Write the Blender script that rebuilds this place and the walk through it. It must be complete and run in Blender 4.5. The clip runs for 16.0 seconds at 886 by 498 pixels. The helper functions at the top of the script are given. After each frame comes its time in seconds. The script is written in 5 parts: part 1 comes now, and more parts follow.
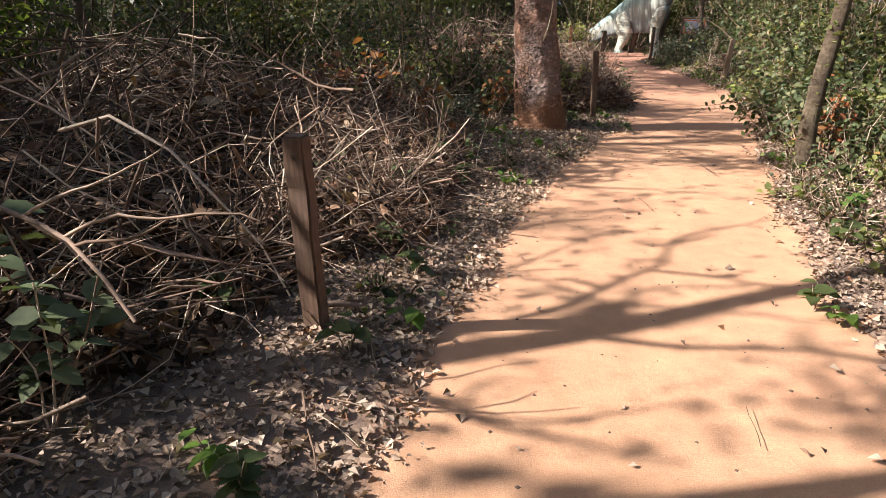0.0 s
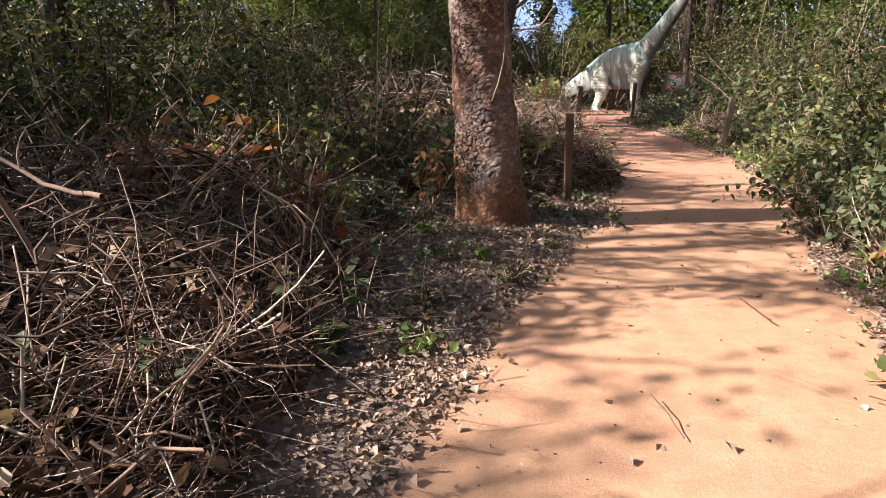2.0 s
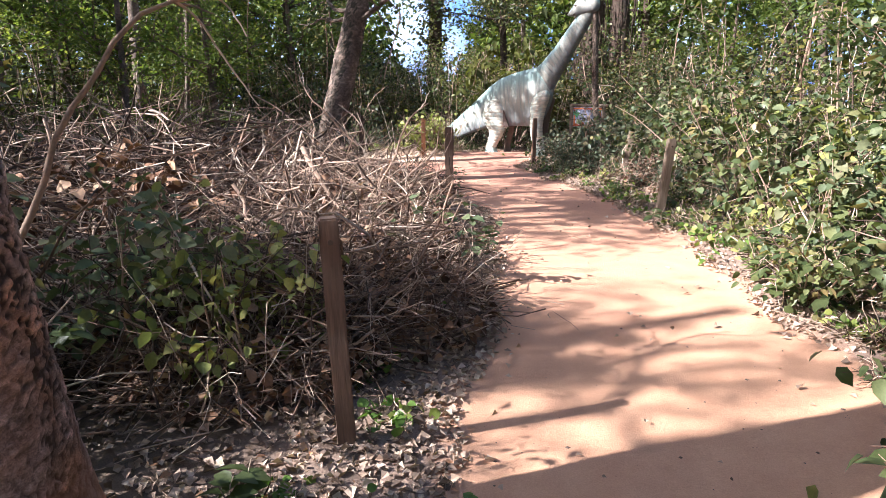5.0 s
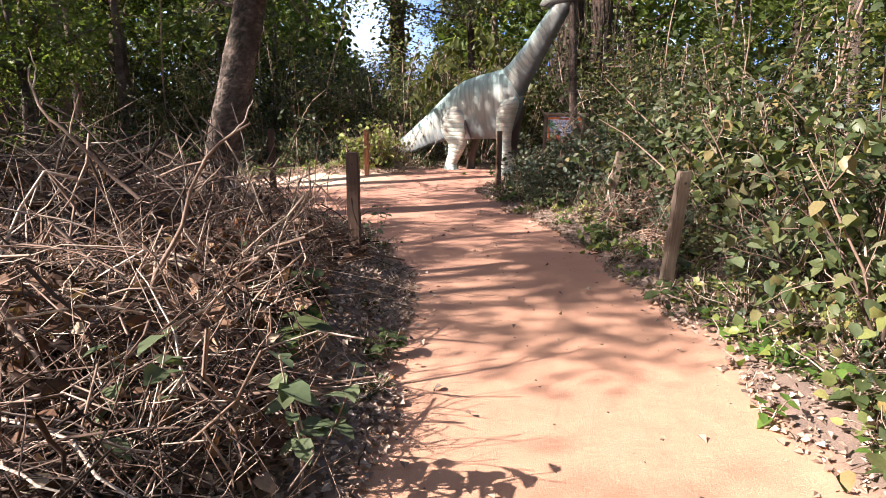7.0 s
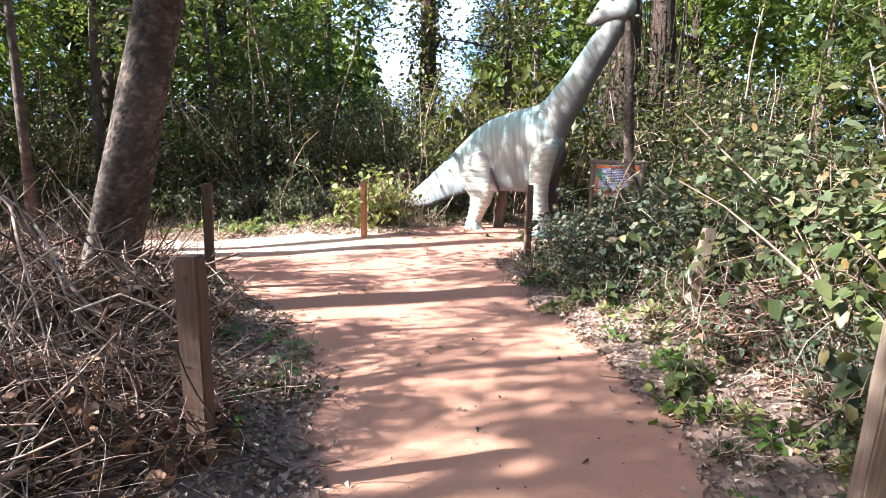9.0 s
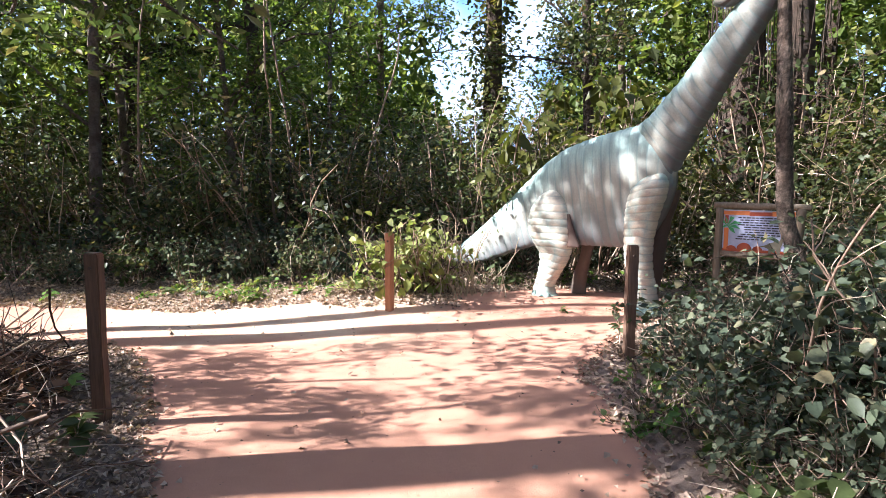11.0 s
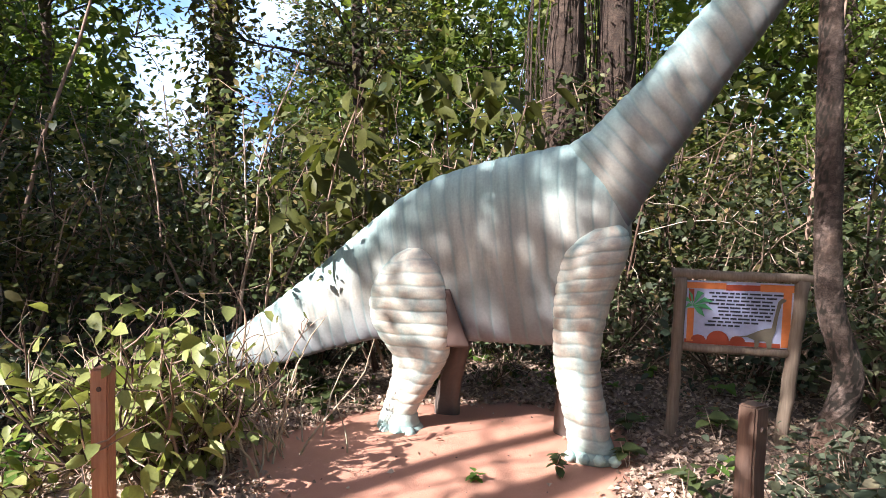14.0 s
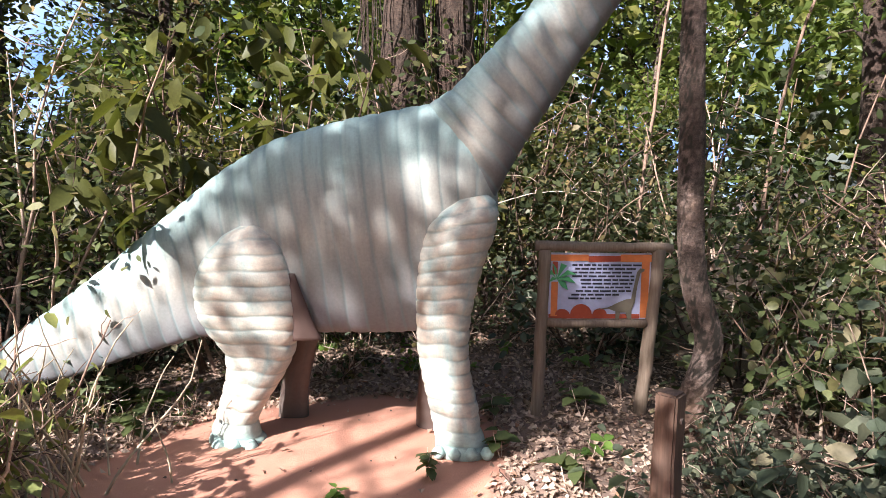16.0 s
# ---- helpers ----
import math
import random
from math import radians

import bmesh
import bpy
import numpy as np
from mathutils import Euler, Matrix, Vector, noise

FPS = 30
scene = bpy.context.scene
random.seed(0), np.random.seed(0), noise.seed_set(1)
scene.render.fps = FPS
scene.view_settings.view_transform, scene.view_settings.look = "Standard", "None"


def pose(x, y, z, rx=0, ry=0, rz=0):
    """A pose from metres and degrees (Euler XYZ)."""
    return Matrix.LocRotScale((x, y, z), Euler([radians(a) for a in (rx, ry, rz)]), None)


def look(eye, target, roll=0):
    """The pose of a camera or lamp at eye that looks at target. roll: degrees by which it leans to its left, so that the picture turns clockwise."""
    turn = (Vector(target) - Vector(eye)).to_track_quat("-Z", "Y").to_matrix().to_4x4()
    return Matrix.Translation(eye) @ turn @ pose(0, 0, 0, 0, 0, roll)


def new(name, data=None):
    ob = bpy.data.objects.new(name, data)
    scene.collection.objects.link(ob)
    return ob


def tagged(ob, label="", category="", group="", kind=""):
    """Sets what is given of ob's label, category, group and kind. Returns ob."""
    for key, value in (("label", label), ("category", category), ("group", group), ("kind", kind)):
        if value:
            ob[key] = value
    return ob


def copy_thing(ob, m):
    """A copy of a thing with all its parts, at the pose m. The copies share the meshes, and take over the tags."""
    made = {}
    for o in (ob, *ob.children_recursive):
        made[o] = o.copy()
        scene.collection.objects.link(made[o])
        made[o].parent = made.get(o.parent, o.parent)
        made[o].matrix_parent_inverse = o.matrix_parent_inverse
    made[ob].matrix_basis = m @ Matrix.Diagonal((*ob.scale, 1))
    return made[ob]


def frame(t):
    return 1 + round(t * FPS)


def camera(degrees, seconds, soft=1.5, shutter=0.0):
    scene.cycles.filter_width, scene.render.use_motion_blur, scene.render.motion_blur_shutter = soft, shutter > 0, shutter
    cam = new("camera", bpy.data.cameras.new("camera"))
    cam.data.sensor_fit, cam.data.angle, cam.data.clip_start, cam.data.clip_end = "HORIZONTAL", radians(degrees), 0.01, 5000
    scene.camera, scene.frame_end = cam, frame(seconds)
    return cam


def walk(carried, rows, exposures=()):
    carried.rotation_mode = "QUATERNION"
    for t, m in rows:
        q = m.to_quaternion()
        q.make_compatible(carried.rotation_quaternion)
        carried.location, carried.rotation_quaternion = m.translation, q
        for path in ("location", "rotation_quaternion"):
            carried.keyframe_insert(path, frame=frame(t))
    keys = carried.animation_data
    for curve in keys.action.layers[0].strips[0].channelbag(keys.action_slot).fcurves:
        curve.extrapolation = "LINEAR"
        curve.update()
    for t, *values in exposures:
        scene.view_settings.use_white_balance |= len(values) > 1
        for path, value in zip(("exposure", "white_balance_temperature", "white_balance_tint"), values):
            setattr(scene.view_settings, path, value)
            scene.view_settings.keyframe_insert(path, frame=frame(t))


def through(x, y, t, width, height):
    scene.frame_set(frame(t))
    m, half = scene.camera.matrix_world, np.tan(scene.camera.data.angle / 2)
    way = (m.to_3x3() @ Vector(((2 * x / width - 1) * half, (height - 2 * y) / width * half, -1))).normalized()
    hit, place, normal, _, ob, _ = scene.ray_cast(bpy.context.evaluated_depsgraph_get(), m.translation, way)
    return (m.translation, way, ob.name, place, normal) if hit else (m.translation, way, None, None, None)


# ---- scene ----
cam = camera(71.0, 16.0, soft=0.8)
PATH = [
    (0, (1.825, 0.407, 1.588), (1.637, 2.257, 0.855), 0.5),
    (0.5, (1.945, 1.119, 1.553), (1.766, 3.011, 0.929), 0.5),
    (1, (2.083, 1.837, 1.504), (2.053, 3.751, 0.931), 0.8),
    (1.5, (2.186, 2.515, 1.498), (2.052, 4.423, 0.914), 0.9),
    (2, (2.206, 3.149, 1.489), (2.069, 5.058, 0.911), 0.7),
    (2.5, (2.239, 3.875, 1.45), (1.982, 5.768, 0.86), 0.6),
    (3, (2.321, 4.548, 1.446), (2.119, 6.461, 0.901), 0.4),
    (3.5, (2.479, 5.336, 1.444), (2.372, 7.261, 0.916), 0.5),
    (4, (2.721, 6.07, 1.464), (2.716, 8.005, 0.962), 0.6),
    (4.5, (2.992, 6.802, 1.437), (3.072, 8.741, 0.953), 0.4),
    (4.7, (3.14, 7.101, 1.42), (3.249, 9.04, 0.942), -0.2),
    (6.8, (4.058, 9.834, 1.444), (4.192, 11.776, 0.983), -0.2),
    (7, (4.171, 10.115, 1.469), (4.342, 12.054, 1.011), -0.1),
    (7.5, (4.431, 10.823, 1.49), (4.601, 12.762, 1.032), -0.0),
    (8, (4.641, 11.439, 1.515), (4.783, 13.381, 1.06), 0.1),
    (8.5, (4.781, 12.084, 1.55), (4.814, 14.043, 1.146), 0.2),
    (9, (4.9, 12.796, 1.535), (4.919, 14.768, 1.197), 0.1),
    (9.2, (4.942, 13.072, 1.543), (4.907, 15.042, 1.199), 0.1),
    (11.3, (5.088, 16.096, 1.584), (4.876, 18.073, 1.371), -0.3),
    (11.5, (4.985, 16.388, 1.609), (4.795, 18.368, 1.405), -0.2),
    (12, (4.857, 17.068, 1.64), (4.699, 19.052, 1.445), -0.1),
    (12.5, (4.635, 17.658, 1.66), (4.52, 19.645, 1.462), 0.2),
    (13, (4.487, 18.234, 1.723), (4.532, 20.223, 1.515), 0.2),
    (13.5, (4.31, 18.761, 1.769), (4.636, 20.725, 1.582), 0.7),
    (14, (4.205, 19.25, 1.73), (4.925, 21.11, 1.576), 0.9),
    (14.5, (4.165, 19.608, 1.708), (5.016, 21.413, 1.563), 1.0),
    (15, (4.235, 19.808, 1.67), (5.249, 21.526, 1.513), 0.7),
    (15.5, (4.334, 19.804, 1.677), (5.452, 21.446, 1.445), 0.4),
    (16, (4.332, 19.818, 1.67), (5.524, 21.409, 1.452), 0.7),
]
EXPOSURES = [(0.0, 1.28, 6450, 8), (0.6, 1.38, 6450, 8), (1.8, 1.22, 6450, 10), (2.4, 1.34, 6400, 11), (3.0, 1.66, 6100, 10), (3.5, 2.0, 5800, 9), (4.6, 2.05, 5800, 10), (7.0, 1.56, 6350, 13), (8.0, 1.85, 5950, 11), (9.0, 2.28, 5750, 8), (11.6, 1.85, 5850, 9), (12.5, 1.56, 5950, 10), (14.0, 1.72, 6050, 12), (16.0, 1.66, 6100, 14)]
walk(cam, [(t, look(eye, target, roll)) for t, eye, target, roll in PATH], EXPOSURES)

# ---- world and sun ----
SUN_WAY = Vector((0.782, 0.21, -0.588)).normalized()   # the way the sunlight travels
world = bpy.data.worlds.new("world")
scene.world = world
world.use_nodes = True
wn = world.node_tree.nodes
sky = wn.new("ShaderNodeTexSky")
sky.sky_type = 'NISHITA'
sky.sun_disc = False
sky.sun_elevation = radians(36)
sky.sun_rotation = math.atan2(-SUN_WAY.x, -SUN_WAY.y)
sky.air_density, sky.dust_density = 1.0, 2.5
world.node_tree.links.new(sky.outputs[0], wn["Background"].inputs[0])
wn["Background"].inputs[1].default_value = 0.056
sun_data = bpy.data.lights.new("sun", 'SUN')
sun_data.energy, sun_data.angle, sun_data.color = 5.0, radians(0.55), (1.0, 0.94, 0.85)
sun = new("sun", sun_data)
sun.rotation_mode = 'QUATERNION'
sun.rotation_quaternion = SUN_WAY.to_track_quat("-Z", "Y")


# ---- materials ----
def material(name, build):
    m = bpy.data.materials.new(name)
    m.use_nodes = True
    nt = m.node_tree
    b = nt.nodes["Principled BSDF"]
    build(nt, b)
    return m


def nd(nt, kind, **inputs):
    n = nt.nodes.new(kind)
    for k, v in inputs.items():
        n.inputs[k].default_value = v
    return n


def ramp(nt, fac, stops):
    r = nt.nodes.new("ShaderNodeValToRGB")
    els = r.color_ramp.elements
    while len(els) < len(stops):
        els.new(0.5)
    for e, (p, c) in zip(els, stops):
        e.position, e.color = p, (*c, 1)
    nt.links.new(fac, r.inputs[0])
    return r.outputs[0]


def mix(nt, fac, a, b, kind='MIX'):
    m = nt.nodes.new("ShaderNodeMix")
    m.data_type, m.blend_type = 'RGBA', kind
    for sock, v in ((m.inputs[0], fac), (m.inputs[6], a), (m.inputs[7], b)):
        if hasattr(v, "is_output"):
            nt.links.new(v, sock)
        elif isinstance(v, (int, float)):
            sock.default_value = v
        else:
            sock.default_value = (*v, 1)
    return m.outputs[2]


def coords(nt, scale=(1, 1, 1), kind="Object"):
    tc = nt.nodes.new("ShaderNodeTexCoord")
    mp = nt.nodes.new("ShaderNodeMapping")
    mp.inputs["Scale"].default_value = scale
    nt.links.new(tc.outputs[kind], mp.inputs[0])
    return mp.outputs[0]


def noise_tex(nt, co, scale, detail=5.0, rough=0.6):
    n = nd(nt, "ShaderNodeTexNoise", Scale=scale, Detail=detail, Roughness=rough)
    nt.links.new(co, n.inputs["Vector"])
    return n.outputs["Fac"]


def bump(nt, b, height, strength=0.5, distance=0.01):
    bp = nd(nt, "ShaderNodeBump", Strength=strength, Distance=distance)
    nt.links.new(height, bp.inputs["Height"])
    nt.links.new(bp.outputs[0], b.inputs["Normal"])
    return bp


def attribute(nt, name):
    a = nt.nodes.new("ShaderNodeAttribute")
    a.attribute_name = name
    return a.outputs["Fac"]


def island(nt):
    return nt.nodes.new("ShaderNodeNewGeometry").outputs["Random Per Island"]


def ground_build(nt, b):
    co = coords(nt)
    big = noise_tex(nt, co, 0.55, 4)
    mid = noise_tex(nt, co, 5.0, 6)
    fine = noise_tex(nt, co, 140.0, 4, 0.7)
    sand = ramp(nt, big, [(0.3, (0.54, 0.27, 0.135)), (0.5, (0.60, 0.325, 0.18)), (0.72, (0.48, 0.22, 0.12))])
    sand = mix(nt, 0.4, sand, ramp(nt, mid, [(0.3, (0.37, 0.155, 0.095)), (0.7, (0.68, 0.385, 0.25))]))
    sand = mix(nt, 0.3, sand, ramp(nt, fine, [(0.3, (0.30, 0.15, 0.1)), (0.7, (0.78, 0.5, 0.35))]))
    red = attribute(nt, "red")
    sand = mix(nt, red, sand, (0.47, 0.215, 0.16))
    sand = mix(nt, attribute(nt, "pale"), sand, ramp(nt, mid, [(0.3, (0.66, 0.46, 0.33)), (0.7, (0.84, 0.68, 0.54))]))
    soil = ramp(nt, mid, [(0.3, (0.03, 0.02, 0.015)), (0.7, (0.08, 0.053, 0.037))])
    soil = mix(nt, 0.4, soil, ramp(nt, fine, [(0.3, (0.03, 0.02, 0.015)), (0.7, (0.26, 0.19, 0.13))]))
    mould = mix(nt, 0.5, ramp(nt, mid, [(0.3, (0.14, 0.09, 0.07)), (0.7, (0.36, 0.225, 0.17))]), ramp(nt, fine, [(0.3, (0.09, 0.06, 0.05)), (0.7, (0.44, 0.32, 0.26))]))
    soil = mix(nt, attribute(nt, "mould"), soil, mould)
    soil = mix(nt, attribute(nt, "pale"), soil, ramp(nt, fine, [(0.3, (0.30, 0.22, 0.16)), (0.7, (0.74, 0.60, 0.48))]))
    edge = nt.nodes.new("ShaderNodeMath")
    edge.operation = 'MULTIPLY_ADD'
    nt.links.new(mid, edge.inputs[0])
    edge.inputs[1].default_value = 0.5
    nt.links.new(attribute(nt, "bare"), edge.inputs[2])
    fac = ramp(nt, edge.outputs[0], [(0.55, (0, 0, 0)), (0.95, (1, 1, 1))])
    nt.links.new(mix(nt, fac, soil, sand), b.inputs["Base Color"])
    b.inputs["Roughness"].default_value = 0.95
    h = mix(nt, 0.3, noise_tex(nt, co, 9.0, 7, 0.65), fine)
    h = mix(nt, 0.5, h, noise_tex(nt, co, 3.2, 3, 0.5))
    bump(nt, b, h, 0.7, 0.035)


GROUND = material("ground_sand_and_litter", ground_build)


def leaf_material(name, stops, rough=0.45, through=0.3):
    def build(nt, b):
        col = ramp(nt, island(nt), stops)
        rnd = nt.nodes.new("ShaderNodeObjectInfo").outputs["Random"]
        tone = ramp(nt, rnd, [(0.0, (0.8, 0.85, 0.8)), (1.0, (1.15, 1.1, 1.0))])
        col = mix(nt, 1.0, col, tone, 'MULTIPLY')
        vein = noise_tex(nt, coords(nt), 60, 3)
        col = mix(nt, 0.25, col, mix(nt, 1.0, col, ramp(nt, vein, [(0.3, (0.5, 0.5, 0.5)), (0.7, (1.5, 1.5, 1.4))]), 'MULTIPLY'))
        nt.links.new(col, b.inputs["Base Color"])
        b.inputs["Roughness"].default_value = rough
        b.inputs["Specular IOR Level"].default_value = 0.3
        tr = nt.nodes.new("ShaderNodeBsdfTranslucent")
        nt.links.new(mix(nt, 1.0, col, (1.25, 1.35, 0.7), 'MULTIPLY'), tr.inputs[0])
        ms = nt.nodes.new("ShaderNodeMixShader")
        ms.inputs[0].default_value = through
        nt.links.new(b.outputs[0], ms.inputs[1])
        nt.links.new(tr.outputs[0], ms.inputs[2])
        nt.links.new(ms.outputs[0], nt.nodes["Material Output"].inputs[0])
    return material(name, build)


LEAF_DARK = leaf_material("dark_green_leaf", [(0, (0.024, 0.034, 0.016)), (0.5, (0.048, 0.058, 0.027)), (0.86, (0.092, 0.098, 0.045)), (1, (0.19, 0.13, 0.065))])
LEAF_MID = leaf_material("green_leaf", [(0, (0.045, 0.066, 0.028)), (0.6, (0.09, 0.112, 0.048)), (0.85, (0.155, 0.17, 0.08)), (1, (0.27, 0.2, 0.10))], 0.42, 0.34)
# darker copy of the green leaf; tree shade on the bank is in its colour
LEAF_BANK_SHADED = leaf_material("shade_darkened_bank_leaf", [(0, (0.03, 0.043, 0.018)), (0.55, (0.06, 0.073, 0.03)), (0.85, (0.115, 0.12, 0.05)), (1, (0.23, 0.16, 0.08))], 0.42, 0.28)
# brighter green for crowns, with the sunlight put into the leaf colour
LEAF_SUN_TINTED = leaf_material("sun_tinted_leaf", [(0, (0.075, 0.11, 0.028)), (0.6, (0.13, 0.17, 0.045)), (1, (0.25, 0.25, 0.08))], 0.45, 0.45)
LEAF_DUSTY = leaf_material("dusty_blue_green_leaf", [(0, (0.045, 0.06, 0.042)), (0.6, (0.088, 0.105, 0.076)), (0.92, (0.15, 0.16, 0.115)), (1, (0.24, 0.2, 0.13))], 0.5, 0.25)
LEAF_OLIVE = leaf_material("olive_leaf", [(0, (0.045, 0.052, 0.015)), (0.6, (0.09, 0.092, 0.026)), (1, (0.17, 0.14, 0.042))])
LEAF_LIGHT = leaf_material("fresh_green_leaf", [(0, (0.08, 0.15, 0.035)), (0.7, (0.13, 0.21, 0.05)), (1, (0.24, 0.26, 0.07))], 0.4, 0.4)
LEAF_PALE = leaf_material("pale_grey_green_leaf", [(0, (0.07, 0.095, 0.05)), (0.7, (0.125, 0.15, 0.085)), (1, (0.20, 0.185, 0.11))], 0.6, 0.25)
LEAF_YELLOW = leaf_material("yellowing_leaf", [(0, (0.13, 0.15, 0.055)), (0.6, (0.25, 0.27, 0.10)), (0.9, (0.38, 0.35, 0.15)), (1, (0.34, 0.19, 0.08))], 0.45, 0.35)
LEAF_DRY = leaf_material("dry_fallen_leaf", [(0, (0.13, 0.088, 0.075)), (0.3, (0.31, 0.21, 0.175)), (0.7, (0.45, 0.32, 0.275)), (0.95, (0.60, 0.46, 0.405)), (1, (0.40, 0.17, 0.08))], 0.75, 0.1)
# dead-leaf brown, darker than the litter also for the shade inside the heaps
LEAF_BROWN = leaf_material("dead_brown_leaf", [(0, (0.03, 0.015, 0.011)), (0.55, (0.16, 0.08, 0.053)), (0.9, (0.38, 0.23, 0.165)), (1, (0.55, 0.40, 0.31))], 0.75, 0.1)
LEAF_RUST = leaf_material("rust_brown_leaf", [(0, (0.20, 0.07, 0.035)), (0.6, (0.32, 0.11, 0.05)), (1, (0.36, 0.2, 0.1))], 0.7, 0.25)


def twig_build(nt, b):
    col = ramp(nt, island(nt), [(0, (0.03, 0.018, 0.013)), (0.45, (0.18, 0.108, 0.078)), (0.78, (0.41, 0.285, 0.22)), (1, (0.70, 0.56, 0.46))])
    n = noise_tex(nt, coords(nt), 45, 4)
    nt.links.new(mix(nt, 0.5, col, mix(nt, 1.0, col, ramp(nt, n, [(0.3, (0.4, 0.4, 0.4)), (0.7, (1.4, 1.35, 1.3))]), 'MULTIPLY')), b.inputs["Base Color"])
    b.inputs["Roughness"].default_value = 0.85


TWIG = material("dry_grey_twig", twig_build)


def bark_build(dark, light, tint, plate, splash=0.0):
    def build(nt, b):
        co = coords(nt, (1, 1, 1.5))
        n0 = nd(nt, "ShaderNodeTexNoise", Scale=plate * 0.5, Detail=6.0, Roughness=0.7)
        nt.links.new(co, n0.inputs["Vector"])
        warped = mix(nt, 0.3, co, n0.outputs["Color"])
        v = nd(nt, "ShaderNodeTexVoronoi", Scale=plate)
        v.feature = 'DISTANCE_TO_EDGE'
        nt.links.new(warped, v.inputs["Vector"])
        where = noise_tex(nt, co, 3.0, 4)
        crack = ramp(nt, v.outputs["Distance"], [(0.0, (0, 0, 0)), (0.10, (1, 1, 1))])
        crack = mix(nt, ramp(nt, where, [(0.40, (0.15, 0.15, 0.15)), (0.62, (0.95, 0.95, 0.95))]), (1, 1, 1), crack)
        flake = ramp(nt, noise_tex(nt, co, plate * 0.8, 8, 0.75), [(0.44, (0, 0, 0)), (0.52, (1, 1, 1))])
        big = noise_tex(nt, coords(nt), 2.6, 5)
        fine = noise_tex(nt, co, plate * 3.5, 7, 0.75)
        col = mix(nt, ramp(nt, big, [(0.40, (0, 0, 0)), (0.60, (1, 1, 1))]), light, tint)
        col = mix(nt, mix(nt, 0.55, (0, 0, 0), flake), mix(nt, 1.0, col, (0.72, 0.64, 0.6), 'MULTIPLY'), mix(nt, 1.0, col, (1.25, 1.2, 1.2), 'MULTIPLY'))
        col = mix(nt, 0.6, col, mix(nt, 1.0, col, ramp(nt, fine, [(0.3, (0.5, 0.5, 0.5)), (0.7, (1.6, 1.6, 1.6))]), 'MULTIPLY'))
        col = mix(nt, crack, dark, col)
        if splash:
            col = mix(nt, 0.55, col, mix(nt, 1.0, col, ramp(nt, attribute(nt, "tone"), [(0.0, (0.45, 0.42, 0.42)), (1.0, (1.7, 1.65, 1.65))]), 'MULTIPLY'))
            col = mix(nt, ramp(nt, attribute(nt, "crack"), [(0.12, (0, 0, 0)), (0.55, (0.95, 0.95, 0.95))]), col, dark)
            sep = nt.nodes.new("ShaderNodeSeparateXYZ")
            nt.links.new(coords(nt), sep.inputs[0])
            wob = nt.nodes.new("ShaderNodeMath")
            wob.operation = 'MULTIPLY_ADD'
            nt.links.new(big, wob.inputs[0])
            wob.inputs[1].default_value = -0.5
            nt.links.new(sep.outputs[2], wob.inputs[2])
            low = ramp(nt, wob.outputs[0], [(0.0, (splash, splash, splash)), (0.3, (0, 0, 0))])
            col = mix(nt, low, col, (0.46, 0.21, 0.11))
        nt.links.new(col, b.inputs["Base Color"])
        b.inputs["Roughness"].default_value = 0.9
        h = mix(nt, 0.4, mix(nt, 0.5, crack, flake), fine)
        bump(nt, b, h, 0.9, 0.03)
    return build


BARK_RED = material("flaking_red_grey_bark", bark_build((0.05, 0.028, 0.022), (0.70, 0.58, 0.56), (0.56, 0.32, 0.22), 34, 0.8))
BARK_GREY = material("grey_brown_bark", bark_build((0.05, 0.04, 0.03), (0.36, 0.285, 0.245), (0.20, 0.145, 0.115), 26, 0.2))
BARK_SLIM = material("mossy_dark_bark", bark_build((0.04, 0.03, 0.022), (0.22, 0.18, 0.125), (0.12, 0.085, 0.06), 26))
BARK_DARK = material("dark_bark", bark_build((0.03, 0.022, 0.018), (0.09, 0.062, 0.046), (0.055, 0.033, 0.025), 14))


def wood_build(a, c, stain):
    def build(nt, b):
        co = coords(nt, (1, 1, 0.08))
        grain = noise_tex(nt, co, 60, 6, 0.65)
        blot = noise_tex(nt, coords(nt), 5, 5)
        col = ramp(nt, grain, [(0.3, a), (0.7, c)])
        col = mix(nt, ramp(nt, blot, [(0.45, (0, 0, 0)), (0.7, (0.75, 0.75, 0.75))]), col, stain)
        rnd = nt.nodes.new("ShaderNodeObjectInfo").outputs["Random"]
        col = mix(nt, 1.0, col, ramp(nt, rnd, [(0, (0.85, 0.85, 0.85)), (1, (1.15, 1.12, 1.1))]), 'MULTIPLY')
        nt.links.new(col, b.inputs["Base Color"])
        b.inputs["Roughness"].default_value = 0.8
        bump(nt, b, grain, 0.5, 0.004)
    return build


WOOD_BROWN = material("weathered_brown_wood", wood_build((0.07, 0.04, 0.028), (0.17, 0.10, 0.07), (0.12, 0.08, 0.065)))
WOOD_GREY = material("weathered_grey_wood", wood_build((0.16, 0.115, 0.085), (0.31, 0.24, 0.185), (0.21, 0.15, 0.11)))
WOOD_RED = material("reddish_wood", wood_build((0.26, 0.11, 0.06), (0.44, 0.21, 0.12), (0.34, 0.2, 0.14)))


def paint(name, col, rough=0.6):
    def build(nt, b):
        n = noise_tex(nt, coords(nt), 25, 5)
        nt.links.new(mix(nt, 0.3, col, mix(nt, 1.0, col, ramp(nt, n, [(0.3, (0.6, 0.6, 0.6)), (0.7, (1.25, 1.25, 1.25))]), 'MULTIPLY')), b.inputs["Base Color"])
        b.inputs["Roughness"].default_value = rough
    return material(name, build)


